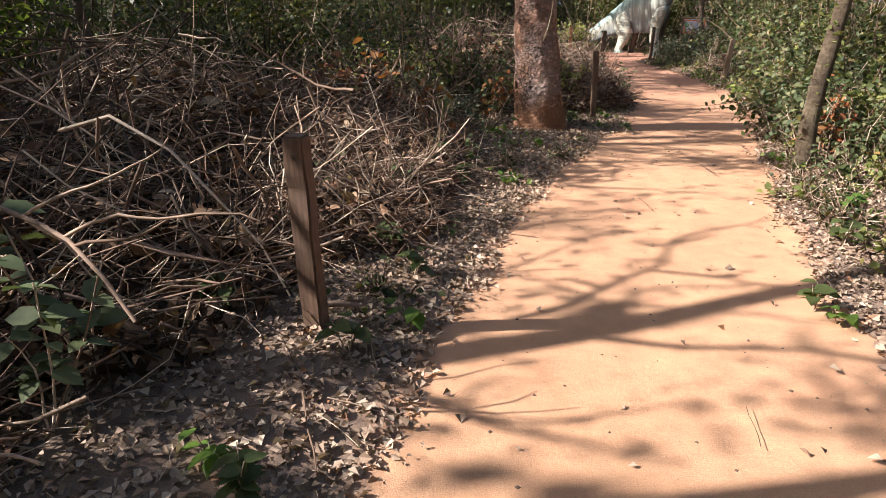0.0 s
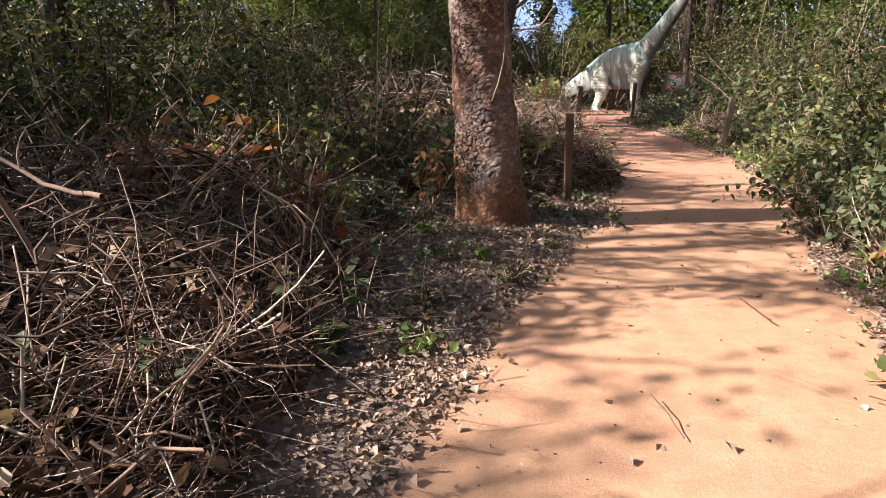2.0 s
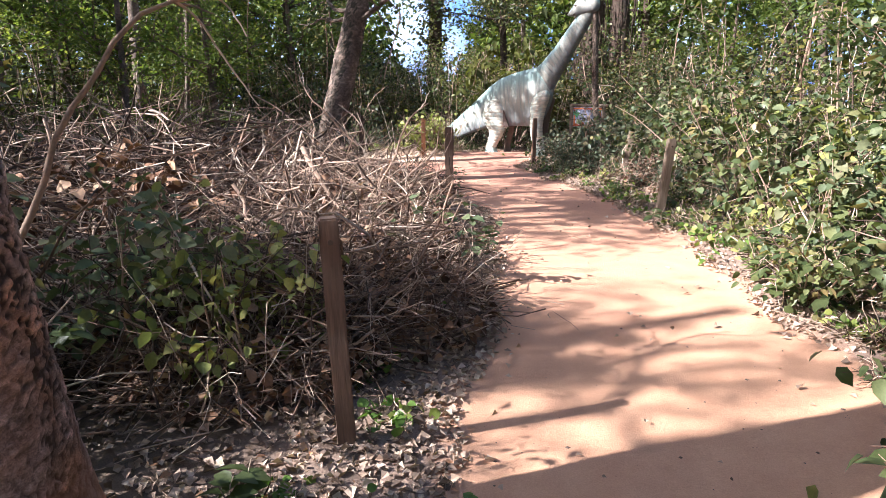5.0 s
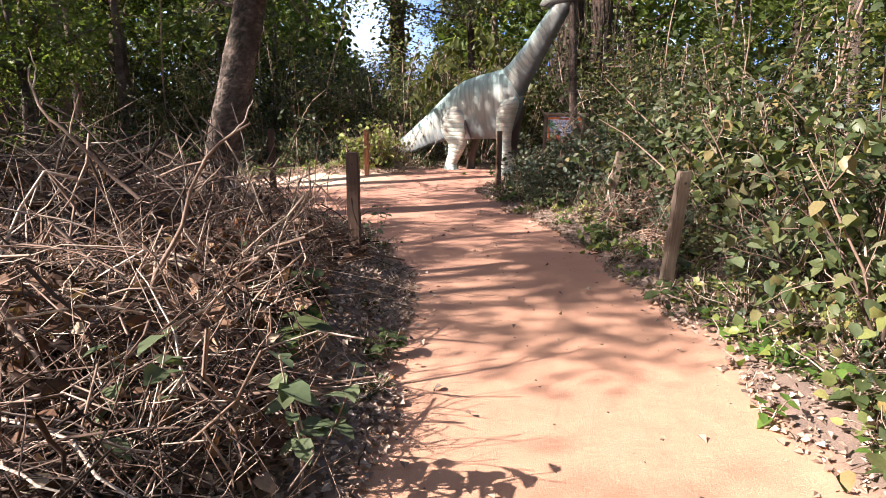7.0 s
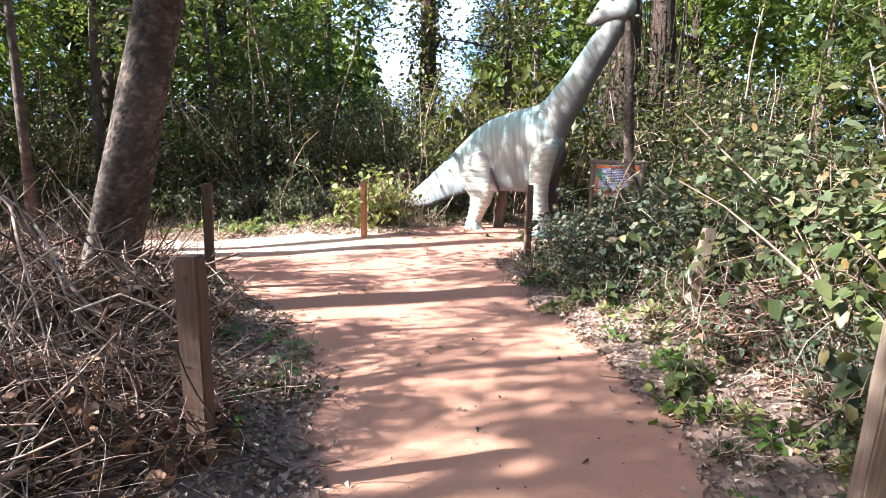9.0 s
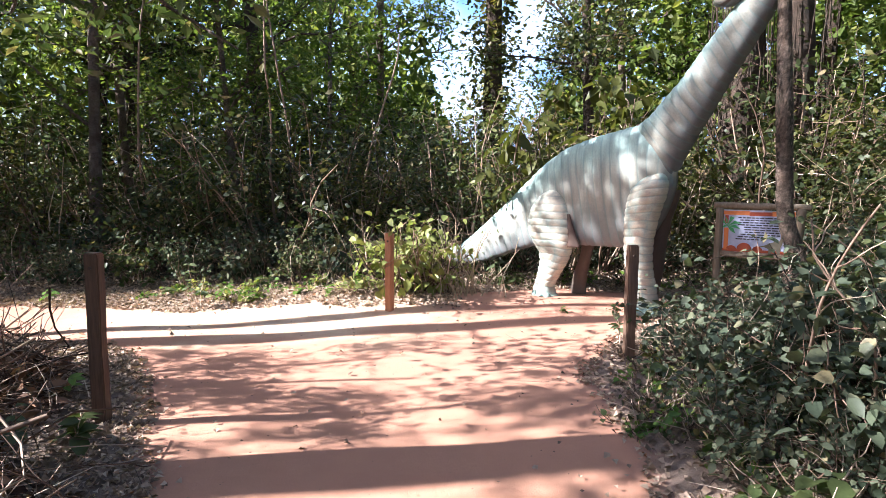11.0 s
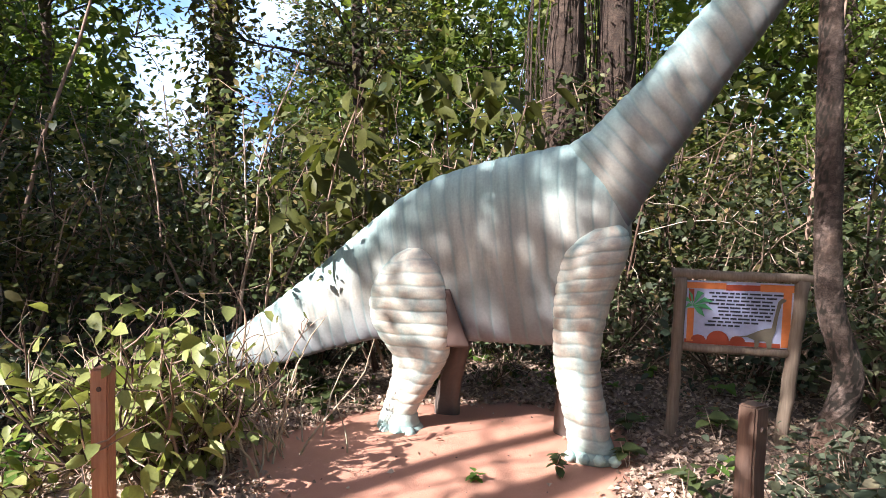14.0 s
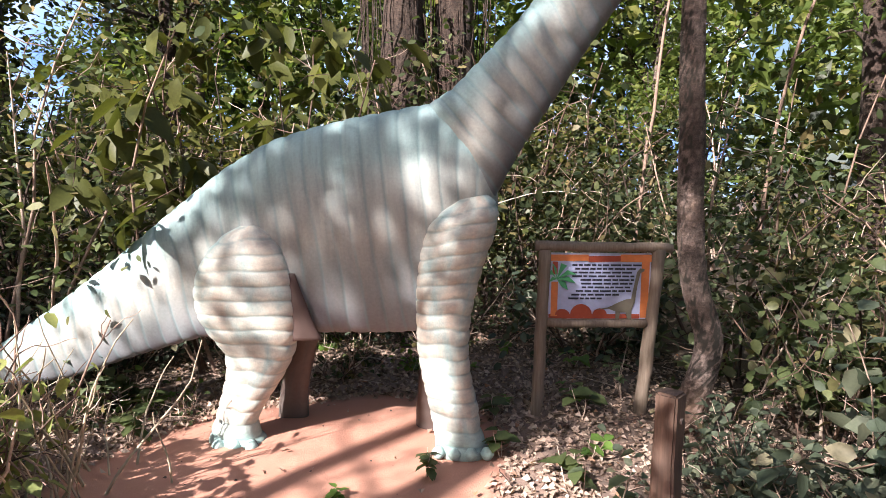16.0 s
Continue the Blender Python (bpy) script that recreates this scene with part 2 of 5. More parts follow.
STRAW = paint("dry_straw", (0.42, 0.34, 0.24), 0.7)
PANEL_BLUE = paint("printed_pale_blue", (0.50, 0.52, 0.74), 0.4)
PRINT_ORANGE = paint("printed_orange", (0.72, 0.22, 0.07), 0.5)
PRINT_RED = paint("printed_red_rock", (0.38, 0.07, 0.035), 0.5)
PRINT_GREEN = paint("printed_green", (0.10, 0.40, 0.17), 0.5)
PRINT_GREY = paint("printed_grey_brown", (0.20, 0.17, 0.13), 0.5)
PRINT_INK = paint("printed_dark_ink", (0.03, 0.03, 0.05), 0.5)
HOLE_DARK = paint("dark_hole_fill", (0.08, 0.05, 0.04), 0.6)


def dino_build(nt, b):
    band = attribute(nt, "band")
    girth = attribute(nt, "girth")
    comb = nt.nodes.new("ShaderNodeCombineXYZ")
    nt.links.new(band, comb.inputs[0])
    nt.links.new(girth, comb.inputs[1])

    def streak(sx, sy, scale, detail=4):
        mp = nt.nodes.new("ShaderNodeMapping")
        mp.inputs["Scale"].default_value = (sx, sy, 1)
        nt.links.new(comb.outputs[0], mp.inputs[0])
        return noise_tex(nt, mp.outputs[0], scale, detail)
    wide = streak(1.3, 0.8, 2.2)
    narrow = streak(6.0, 0.5, 3.0)
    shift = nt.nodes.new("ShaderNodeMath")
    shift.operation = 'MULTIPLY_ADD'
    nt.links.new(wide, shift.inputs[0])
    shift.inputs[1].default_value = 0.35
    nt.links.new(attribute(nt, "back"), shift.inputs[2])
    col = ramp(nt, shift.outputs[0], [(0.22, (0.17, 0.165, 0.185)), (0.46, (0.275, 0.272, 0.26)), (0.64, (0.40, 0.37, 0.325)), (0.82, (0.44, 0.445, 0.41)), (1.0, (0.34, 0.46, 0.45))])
    limb = ramp(nt, wide, [(0.35, (0.42, 0.52, 0.50)), (0.48, (0.62, 0.60, 0.52)), (0.62, (0.60, 0.50, 0.41))])
    limb = mix(nt, attribute(nt, "foot"), limb, (0.42, 0.57, 0.53))
    col = mix(nt, attribute(nt, "limb"), col, limb)
    col = mix(nt, ramp(nt, narrow, [(0.42, (0.35, 0.35, 0.35)), (0.6, (0, 0, 0))]), col, (0.19, 0.22, 0.225))
    speck = noise_tex(nt, coords(nt), 60, 5)
    col = mix(nt, 0.25, col, mix(nt, 1.0, col, ramp(nt, speck, [(0.3, (0.6, 0.6, 0.6)), (0.7, (1.3, 1.3, 1.3))]), 'MULTIPLY'))
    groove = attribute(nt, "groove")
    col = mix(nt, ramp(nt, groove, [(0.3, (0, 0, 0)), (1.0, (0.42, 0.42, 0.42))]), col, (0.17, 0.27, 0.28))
    # rear: the dark of the shell's open back, put into the colour
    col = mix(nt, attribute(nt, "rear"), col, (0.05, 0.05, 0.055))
    # dark: lip, eye, strut; also the shade behind the legs, put into colour
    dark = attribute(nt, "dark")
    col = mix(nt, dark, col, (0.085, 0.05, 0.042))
    nt.links.new(col, b.inputs["Base Color"])
    b.inputs["Roughness"].default_value = 0.6
    bump(nt, b, noise_tex(nt, coords(nt), 90, 5), 0.25, 0.004)


DINO = material("painted_cement_skin", dino_build)


# ---- mesh helpers ----
def mesh_np(name, verts, quads=None, tris=None, smooth=False, mats=()):
    me = bpy.data.meshes.new(name)
    verts = np.asarray(verts, np.float32).reshape(-1, 3)
    q = np.zeros((0, 4), np.int32) if quads is None else np.asarray(quads, np.int32).reshape(-1, 4)
    t = np.zeros((0, 3), np.int32) if tris is None else np.asarray(tris, np.int32).reshape(-1, 3)
    me.vertices.add(len(verts))
    me.vertices.foreach_set("co", verts.ravel())
    loops = np.concatenate([q.ravel(), t.ravel()])
    me.loops.add(len(loops))
    me.loops.foreach_set("vertex_index", loops)
    me.polygons.add(len(q) + len(t))
    starts = np.concatenate([np.arange(len(q)) * 4, len(q) * 4 + np.arange(len(t)) * 3]).astype(np.int32)
    me.polygons.foreach_set("loop_start", starts)
    me.update(calc_edges=True)
    me.polygons.foreach_set("use_smooth", np.full(len(q) + len(t), smooth))
    for m in mats:
        me.materials.append(m)
    return me


def unit(v):
    return v / np.maximum(np.linalg.norm(v, axis=-1, keepdims=True), 1e-9)


def tube_arrays(P, R, sides=4):
    """Tubes along N polylines of K points: P (N,K,3), R (N,K)."""
    P, R = np.asarray(P, float), np.asarray(R, float)
    N, K = R.shape
    T = unit(np.gradient(P, axis=1))
    ref = np.where(np.abs(T[:, :1, 2:3]) > 0.8, np.array([1.0, 0, 0]), np.array([0, 0, 1.0]))
    A = unit(np.cross(T, np.broadcast_to(ref, T.shape)))
    B = np.cross(T, A)
    ang = np.arange(sides) * 2 * np.pi / sides
    V = P[:, :, None] + R[:, :, None, None] * (np.cos(ang)[:, None] * A[:, :, None] + np.sin(ang)[:, None] * B[:, :, None])
    i = (np.arange(N)[:, None, None] * K + np.arange(K - 1)[None, :, None]) * sides
    s = np.arange(sides)[None, None]
    s2 = (s + 1) % sides
    Q = np.stack([i + s, i + s2, i + sides + s2, i + sides + s], -1)
    return V.reshape(-1, 3), Q.reshape(-1, 4)


def leaf_arrays(P, D, U, L, W, full=False, curl=0.0):
    """Leaves with their stalk end at P, tip along D, face towards U; lengths L, half widths W."""
    P, D = np.asarray(P, float), unit(np.asarray(D, float))
    S = unit(np.cross(D, U))
    N = np.cross(S, D)
    L, W = np.asarray(L, float)[:, None], np.asarray(W, float)[:, None]
    n = len(P)
    if full == "six":
        c = N * L * curl
        V = np.stack([P, P + D * L * 0.25 + S * W * 0.75 + N * W * 0.3, P + D * L * 0.62 + S * W * 0.85 + N * W * 0.2 - c * 0.4, P + D * L - c, P + D * L * 0.62 - S * W * 0.85 - c * 0.4, P + D * L * 0.25 - S * W * 0.75], 1)
        b = np.arange(n)[:, None] * 6
        return V.reshape(-1, 3), np.concatenate([b + f for f in ([0, 1, 5], [1, 2, 5], [2, 4, 5], [2, 3, 4])])
    if not full:
        V = np.stack([P, P + D * L * 0.45 + S * W + N * W * 0.3, P + D * L - N * L * curl, P + D * L * 0.45 - S * W + N * W * 0.3], 1)
        b = np.arange(n)[:, None] * 4
        return V.reshape(-1, 3), np.concatenate([b + [0, 1, 2], b + [0, 2, 3]])
    c = N * L * curl
    V = np.stack([P, P + D * L * 0.35, P + D * L * 0.7 - c * 0.4, P + D * L - c,
                  P + D * L * 0.22 + S * W * 0.85 + N * W * 0.3, P + D * L * 0.6 + S * W * 0.85 + N * W * 0.25 - c * 0.3,
                  P + D * L * 0.22 - S * W * 0.85 + N * W * 0.3, P + D * L * 0.6 - S * W * 0.85 + N * W * 0.25 - c * 0.3], 1)
    b = np.arange(n)[:, None] * 8
    F = [[0, 1, 4], [1, 5, 4], [1, 2, 5], [2, 3, 5], [0, 6, 1], [1, 6, 7], [1, 7, 2], [2, 7, 3]]
    return V.reshape(-1, 3), np.concatenate([b + f for f in F])


def part(name, me, parent, label=""):
    ob = new(name, me)
    ob.parent = parent
    return tagged(ob, label=label)


def part_bm(name, bm, mat, parent, label=""):
    me = bpy.data.meshes.new(name)
    bm.to_mesh(me)
    bm.free()
    me.materials.append(mat)
    return part(name, me, parent, label)


def randv(n, rng):
    return unit(rng.normal(size=(n, 3)))


# ---- plan of the ground ----
EDGE_Y = [-25, 0, 2.3, 3.8, 5.5, 6.7, 7.8, 8.7, 9.4, 10, 10.6, 11.2, 11.8, 12.5, 13.2, 14, 15.5, 16.5, 17.6, 18.6, 20.5, 21.4, 22.6]
EDGE_L = [2.96, 1.14, 1.31, 1.68, 1.94, 2.36, 2.78, 3.11, 3.34, 3.53, 3.75, 3.86, 3.92, 4.04, 4.13, 4.25, 4.3, 4.15, 3.76, 3.15, 2, 0.81, 0.6]
EDGE_R = [5.06, 3.36, 3.53, 3.75, 4.15, 4.5, 4.76, 5.04, 5.34, 5.57, 5.75, 5.8, 5.88, 6.02, 6.12, 6.17, 6.17, 6.2, 6.1, 5.85, 5.75, 6.05, 6.7]


def wave(x, y, k, s):
    return np.sin(x * k + s) * np.cos(y * k * 0.9 - s * 1.7) + 0.5 * np.sin(x * k * 2.1 - y * k * 1.7 + s * 3)


def inside(x, y):
    """Metres inside the bare path (minus: outside)."""
    x, y = np.asarray(x, float), np.asarray(y, float)
    lane = np.minimum(np.minimum(x - np.interp(y, EDGE_Y, EDGE_L), np.interp(y, EDGE_Y, EDGE_R) - x), 22.55 - y)
    fork = np.minimum(0.75 - np.abs(y - 21.75 - 0.02 * (x - 2) ** 2 * (x < 2)), 4.0 - x)
    mound = 1.15 * (1 - np.hypot((x - 5.75) / 1.35, (y - 23.05) / 0.95))
    return np.maximum(np.maximum(lane, fork), mound) + 0.07 * wave(x, y, 3.1, 0.4)


def ground_z(x, y):
    x, y = np.asarray(x, float), np.asarray(y, float)
    d = inside(x, y)
    off = np.clip(-d, 0, 4)
    z = 0.02 * wave(x, y, 0.9, 1.0) * np.clip(off * 2, 0, 1) + 0.035 * np.clip(off * 2.5, 0, 1) + 0.02 * off
    z = z + 0.012 * wave(x, y, 2.3, 2.0)
    z = z + 0.2 * np.clip((off - 0.1) / 0.45, 0, 1) * np.exp(-((y - 14.8) / 1.9) ** 2) * (x < 4.6)
    z = z + 0.07 * np.exp(-((x - 6.0) / 1.6) ** 2 - ((y - 23.3) / 1.2) ** 2)
    z = z + 0.2 * np.exp(-((x - 3.5) / 1.3) ** 2 - ((y - 22.95) / 0.65) ** 2)
    return z * np.exp(-np.clip(np.hypot(x - 4, y - 12) - 40, 0, 400) / 30)


# ---- ground ----
def make_ground():
    out = np.array([400, 250, 160, 100, 70, 50, 38, 30, 25, 21, 18.0])
    xs = np.concatenate([-out + 2, np.arange(-15, 19.01, 0.17), out + 2.2])
    ys = np.concatenate([-out + 6, np.arange(-10, 34.01, 0.17), out + 17])
    xs, ys = np.unique(xs), np.unique(ys)
    X, Y = np.meshgrid(xs, ys)
    Z = ground_z(X, Y)
    nx, ny = len(xs), len(ys)
    i = (np.arange(ny - 1)[:, None] * nx + np.arange(nx - 1)[None]).ravel()
    me = mesh_np("ground", np.stack([X, Y, Z], -1).reshape(-1, 3), np.stack([i, i + 1, i + nx + 1, i + nx], -1), smooth=True, mats=[GROUND])
    bare = np.clip(0.5 + inside(X, Y) * 2.2, 0, 1).astype(np.float32).ravel()
    me.attributes.new("bare", 'FLOAT', 'POINT').data.foreach_set("value", bare)
    mould = np.clip(1 + inside(X, Y) / 1.5, 0, 1).astype(np.float32).ravel()
    me.attributes.new("mould", 'FLOAT', 'POINT').data.foreach_set("value", mould)
    pale = np.clip((Y - 21.1) / 0.8 + 0.35 * wave(X, Y, 3.4, 0.7), 0, 1) * np.clip((4.7 - X) / 1.2, 0, 1) * np.clip((X + 0.2 + 0.5 * wave(X, Y, 1.7, 2.2)) / 1.6, 0, 1) * np.clip((24.0 - Y) / 0.6, 0, 1)
    red = (np.clip((Y - 8) / 12, 0, 1) * 0.7 * (1 - 0.55 * pale)).astype(np.float32).ravel()
    me.attributes.new("pale", 'FLOAT', 'POINT').data.foreach_set("value", (pale * 0.62).astype(np.float32).ravel())
    me.attributes.new("red", 'FLOAT', 'POINT').data.foreach_set("value", red)
    return tagged(new("ground", me), "orange sandy path through dark leaf-strewn forest soil", "ground", kind="structure")


make_ground()


# ---- growing things ----
def grow_branch(rng, start, way, length, k, bend, lift=0.0):
    pts, d = [np.array(start, float)], unit(np.array(way, float))
    for _ in range(k - 1):
        d = unit(d + rng.normal(size=3) * bend + np.array([0, 0, lift]))
        pts.append(pts[-1] + d * length / (k - 1))
    return np.array(pts)


def along(pts, t):
    f = t * (len(pts) - 1)
    i = min(int(f), len(pts) - 2)
    return pts[i] + (pts[i + 1] - pts[i]) * (f - i), unit(pts[i + 1] - pts[i])


def shrub_meshes(seed, height, spread, stems, leaves, leaf_len, ratio, mat, full=False, droop=0.35, clump=0.12, low=0.15):
    """Meshes of a shrub's stems and foliage."""
    rng = np.random.default_rng(seed)
    thick, thin = [], []
    for _ in range(stems):
        a = rng.uniform(0, 2 * np.pi)
        r0 = spread * 0.25 * rng.random()
        way = np.array([np.cos(a) * spread / height * 0.8, np.sin(a) * spread / height * 0.8, 1.0])
        stem = grow_branch(rng, (np.cos(a) * r0, np.sin(a) * r0, -0.08), way, height * rng.uniform(0.7, 1.08), 7, 0.16, 0.02)
        thick.append(stem)
        for _ in range(5):
            p, d = along(stem, rng.uniform(0.3, 0.97))
            thin.append(grow_branch(rng, p, d * 0.5 + randv(1, rng)[0], spread * rng.uniform(0.35, 0.75), 5, 0.25, 0.02))
    sv, sq = tube_arrays(np.array(thick), np.linspace(0.014, 0.004, 7)[None] * np.ones((len(thick), 1)) * (0.6 + height / 4), 5)
    tv, tq = tube_arrays(np.array(thin), np.linspace(0.005, 0.002, 5)[None] * np.ones((len(thin), 1)), 3)
    wood = mesh_np("stem", np.concatenate([sv, tv]), np.concatenate([sq, tq + len(sv)]), smooth=True, mats=[TWIG])
    P, D = [], []
    lines = thin + thick
    pick = rng.integers(0, len(lines), leaves)
    ts = rng.uniform(low, 1, leaves)
    for i, t in zip(pick, ts):
        p, d = along(lines[i], t)
        P.append(p)
        D.append(d)
    P = np.array(P) + rng.normal(size=(leaves, 3)) * clump
    P[:, 2] = np.maximum(P[:, 2], 0.03)
    side = randv(leaves, rng)
    D = unit(np.array(D) * 0.4 + side * [1, 1, 0.5] - [0, 0, droop])
    U = unit(np.array([0, 0, 1.0]) + rng.normal(size=(leaves, 3)) * 0.5)
    L = leaf_len * rng.uniform(0.55, 1.25, leaves)
    V, T = leaf_arrays(P, D, U, L, L * ratio, full, 0.12)
    return wood, mesh_np("foliage", V, tris=T, smooth=True, mats=[mat])


def leaf_parts(parent, me, count, mat):
    """Splits a mesh of count leaves of eight corners each into one part for each leaf, with its origin at the stalk."""
    co = np.zeros(len(me.vertices) * 3, np.float32)
    me.vertices.foreach_get("co", co)
    co = co.reshape(count, 8, 3)
    F = [[0, 1, 4], [1, 5, 4], [1, 2, 5], [2, 3, 5], [0, 6, 1], [1, 6, 7], [1, 7, 2], [2, 7, 3]]
    for c in co:
        ob = part("leaf", mesh_np("leaf", c - c[0], tris=F, smooth=True, mats=[mat]), parent)
        ob.location = c[0]


def shrub(wood, leaf, label, category="shrub", group="", split=False, name="shrub"):
    e = new(name)
    tagged(part("stem", wood, e), kind="stuff")
    if split:
        leaf_parts(e, leaf, len(leaf.vertices) // 8, leaf.materials[0])
    else:
        tagged(part("foliage", leaf, e), kind="stuff")
    return tagged(e, label, category, group)


def tree_meshes(seed, height, radius, lean, crown_low, spread, limbs, leaves, leaf_len, bark, leaf, sides=12, bends=(), flare=1.5, cover=0, rough=0.0, fine_rings=60, plate=13.0):
    """Meshes of a tree's trunk with limbs and of its crown. lean: metres of sideways shift at the top."""
    rng = np.random.default_rng(seed)
    t = np.linspace(0, 1, max(10, int(height / 0.3)))
    if rough:
        t = np.concatenate([np.linspace(0, 3.3 / height, fine_rings), np.linspace(3.4 / height, 1, 50)])
    k = len(t)
    pts = np.stack([lean[0] * t, lean[1] * t, -0.15 + (height + 0.15) * t], -1)
    for h, dx, dy, w in bends:
        g = np.exp(-((pts[:, 2] - h) / w) ** 2)
        pts[:, 0] += dx * g
        pts[:, 1] += dy * g
    zz = pts[:, 2]
    rad = radius * (1 - 0.6 * t) * (1 + (flare - 1) * np.exp(-np.clip(zz, 0, 99) / 0.22))
    V, Q = tube_arrays(pts[None], rad[None], sides)
    V = V.reshape(k, sides, 3)
    axis = pts[:, None]
    out = V - axis
    ang = np.arange(sides) * 2 * np.pi / sides
    lobes = 1 + 0.10 * np.exp(-np.clip(zz, 0, 99) / 0.35)[:, None] * 0.45 * np.cos(ang * 5 + seed)[None]
    wob = 1 + 0.05 * np.sin(zz * 3.1 + seed)[:, None] * np.cos(ang * 2 + 1)[None] + 0.03 * np.sin(zz * 9)[:, None] * np.sin(ang * 3)[None]
    if rough:
        crack, tone = np.zeros((k, sides)), np.zeros((k, sides))
        for i in range(k):
            for j in range(sides):
                q = Vector((math.cos(ang[j]) * rad[i], math.sin(ang[j]) * rad[i], zz[i] * 1.5)) * plate
                q += Vector((noise.noise(q * 0.6), noise.noise(q * 0.6 + Vector((7, 0, 0))), noise.noise(q * 0.6 + Vector((0, 9, 0))))) * 0.7
                dist, pts3 = noise.voronoi(q)
                patch = min(1.0, max(0.15, 0.55 + 1.5 * noise.noise(Vector((ang[j] * 0.9, zz[i] * 1.1, seed)))))
                crack[i, j] = max(0.0, 1 - (dist[1] - dist[0]) / 0.2) * patch
                tone[i, j] = noise.cell(pts3[0] * 3.1)
        wob = wob + rough * (tone * 0.45 - 1.3 * crack)
    V = (axis + out * (lobes * wob)[..., None]).reshape(-1, 3)
    lines, rads = [], []
    for i in range(limbs):
        h = rng.uniform(crown_low, 0.95)
        p, d = along(pts, h)
        a = rng.uniform(0, 2 * np.pi)
        limb = grow_branch(rng, p, (np.cos(a), np.sin(a), rng.uniform(0.2, 0.9)), spread * rng.uniform(0.6, 1.1), 8, 0.2, 0.05)
        lines.append(limb)
        rads.append(np.linspace(radius * 0.35 * (1.2 - h), 0.012, 8))
        for _ in range(3):
            q, d2 = along(limb, rng.uniform(0.3, 0.95))
            lines.append(grow_branch(rng, q, d2 + randv(1, rng)[0] * 0.9, spread * rng.uniform(0.25, 0.5), 8, 0.25, 0.03))
            rads.append(np.linspace(0.02, 0.006, 8))
    VV, QQ = [V], [Q]
    if lines:
        lv, lq = tube_arrays(np.array(lines), np.array(rads), 5)
        VV.append(lv)
        QQ.append(lq + len(V))
    trunk = mesh_np("trunk", np.concatenate(VV), np.concatenate(QQ), smooth=not rough, mats=[bark])
    if rough:
        more = np.zeros(len(trunk.vertices) - k * sides)
        for nm, arr in (("crack", crack), ("tone", tone)):
            trunk.attributes.new(nm, 'FLOAT', 'POINT').data.foreach_set("value", np.concatenate([arr.ravel(), more]).astype(np.float32))
    crown = None
    P = []
    if lines and leaves:
        n_cl = len(lines) * 5
        cl = np.array([along(lines[rng.integers(len(lines))], rng.uniform(0.25, 1.0))[0] for _ in range(n_cl)])
        P.append(cl[rng.integers(0, n_cl, leaves)] + rng.normal(size=(leaves, 3)) * spread * 0.10)
    if cover:
        tt = rng.uniform(0.02, 0.95, cover)
        base = np.array([along(pts, a)[0] for a in tt])
        P.append(base + randv(cover, rng) * [1, 1, 0.3] * (radius * 1.1 + np.abs(rng.normal(size=(cover, 1))) * radius * 0.9))
    if P:
        P = np.concatenate(P)
        n = len(P)
        D = unit(randv(n, rng) * [1, 1, 0.6] - [0, 0, 0.35])
        U = unit(np.array([0, 0, 1.0]) + rng.normal(size=(n, 3)) * 0.6)
        L = leaf_len * rng.uniform(0.6, 1.3, n)
        cv, ct = leaf_arrays(P, D, U, L, L * 0.28)
        crown = mesh_np("crown", cv, tris=ct, mats=[leaf])
    return trunk, crown


def vines(parent, seed, n, radius, top):
    rg = np.random.default_rng(seed)
    a, h0 = rg.uniform(0, 2 * np.pi, n), rg.uniform(0.3, 1.0, n) * top
    k = 9
    t = np.linspace(0, 1, k)
    rr = radius * rg.uniform(1.0, 1.45, n)
    P = np.stack([np.cos(a)[:, None] * rr[:, None] + np.zeros(k), np.sin(a)[:, None] * rr[:, None] + np.zeros(k), h0[:, None] * (1 - t * rg.uniform(0.4, 1.0, n)[:, None])], -1)
    P[..., :2] += np.cumsum(rg.normal(size=(n, k, 2)), 1) * 0.03
    V, Q = tube_arrays(P, rg.uniform(0.004, 0.012, n)[:, None] * np.ones(k), 4)
    tagged(part("vine_curtain", mesh_np("vines", V, Q, smooth=True, mats=[BARK_DARK]), parent, "dry hanging vine strands"), kind="stuff")


def tree(meshes, label, category="tree", group=""):
    e = new("tree")
    part("trunk", meshes[0], e)
    if meshes[1]:
        tagged(part("crown", meshes[1], e), kind="stuff")
    return tagged(e, label, category, group)


def put(ob, x, y, rz=0.0, s=1.0, sink=0.0, tip=(0, 0)):
    ob.matrix_basis = pose(x, y, float(ground_z(x, y)) - sink, tip[0], tip[1], rz) @ Matrix.Scale(s, 4)
    return ob


def copy_at(ob, x, y, rz=0.0, s=1.0, sink=0.0, label=""):
    c = copy_thing(ob, pose(x, y, float(ground_z(x, y)) - sink, 0, 0, rz))
    c.matrix_basis = pose(x, y, float(ground_z(x, y)) - sink, 0, 0, rz) @ Matrix.Scale(s, 4)
    return tagged(c, label)


class Spread:
    """Copies of a few first things over many places; the first takes the first place."""

    def __init__(self, firsts):
        self.firsts, self.used, self.n = firsts, [False] * len(firsts), 0

    def at(self, x, y, s=1.0, rz=None, which=None, sink=0.0, label=""):
        i = self.n % len(self.firsts) if which is None else which
        self.n += 1
        rz = (self.n * 137.5) % 360 if rz is None else rz
        if not self.used[i]:
            self.used[i] = True
            return tagged(put(self.firsts[i], x, y, rz, s, sink), label)
        return copy_at(self.firsts[i], x, y, rz, s, sink, label)


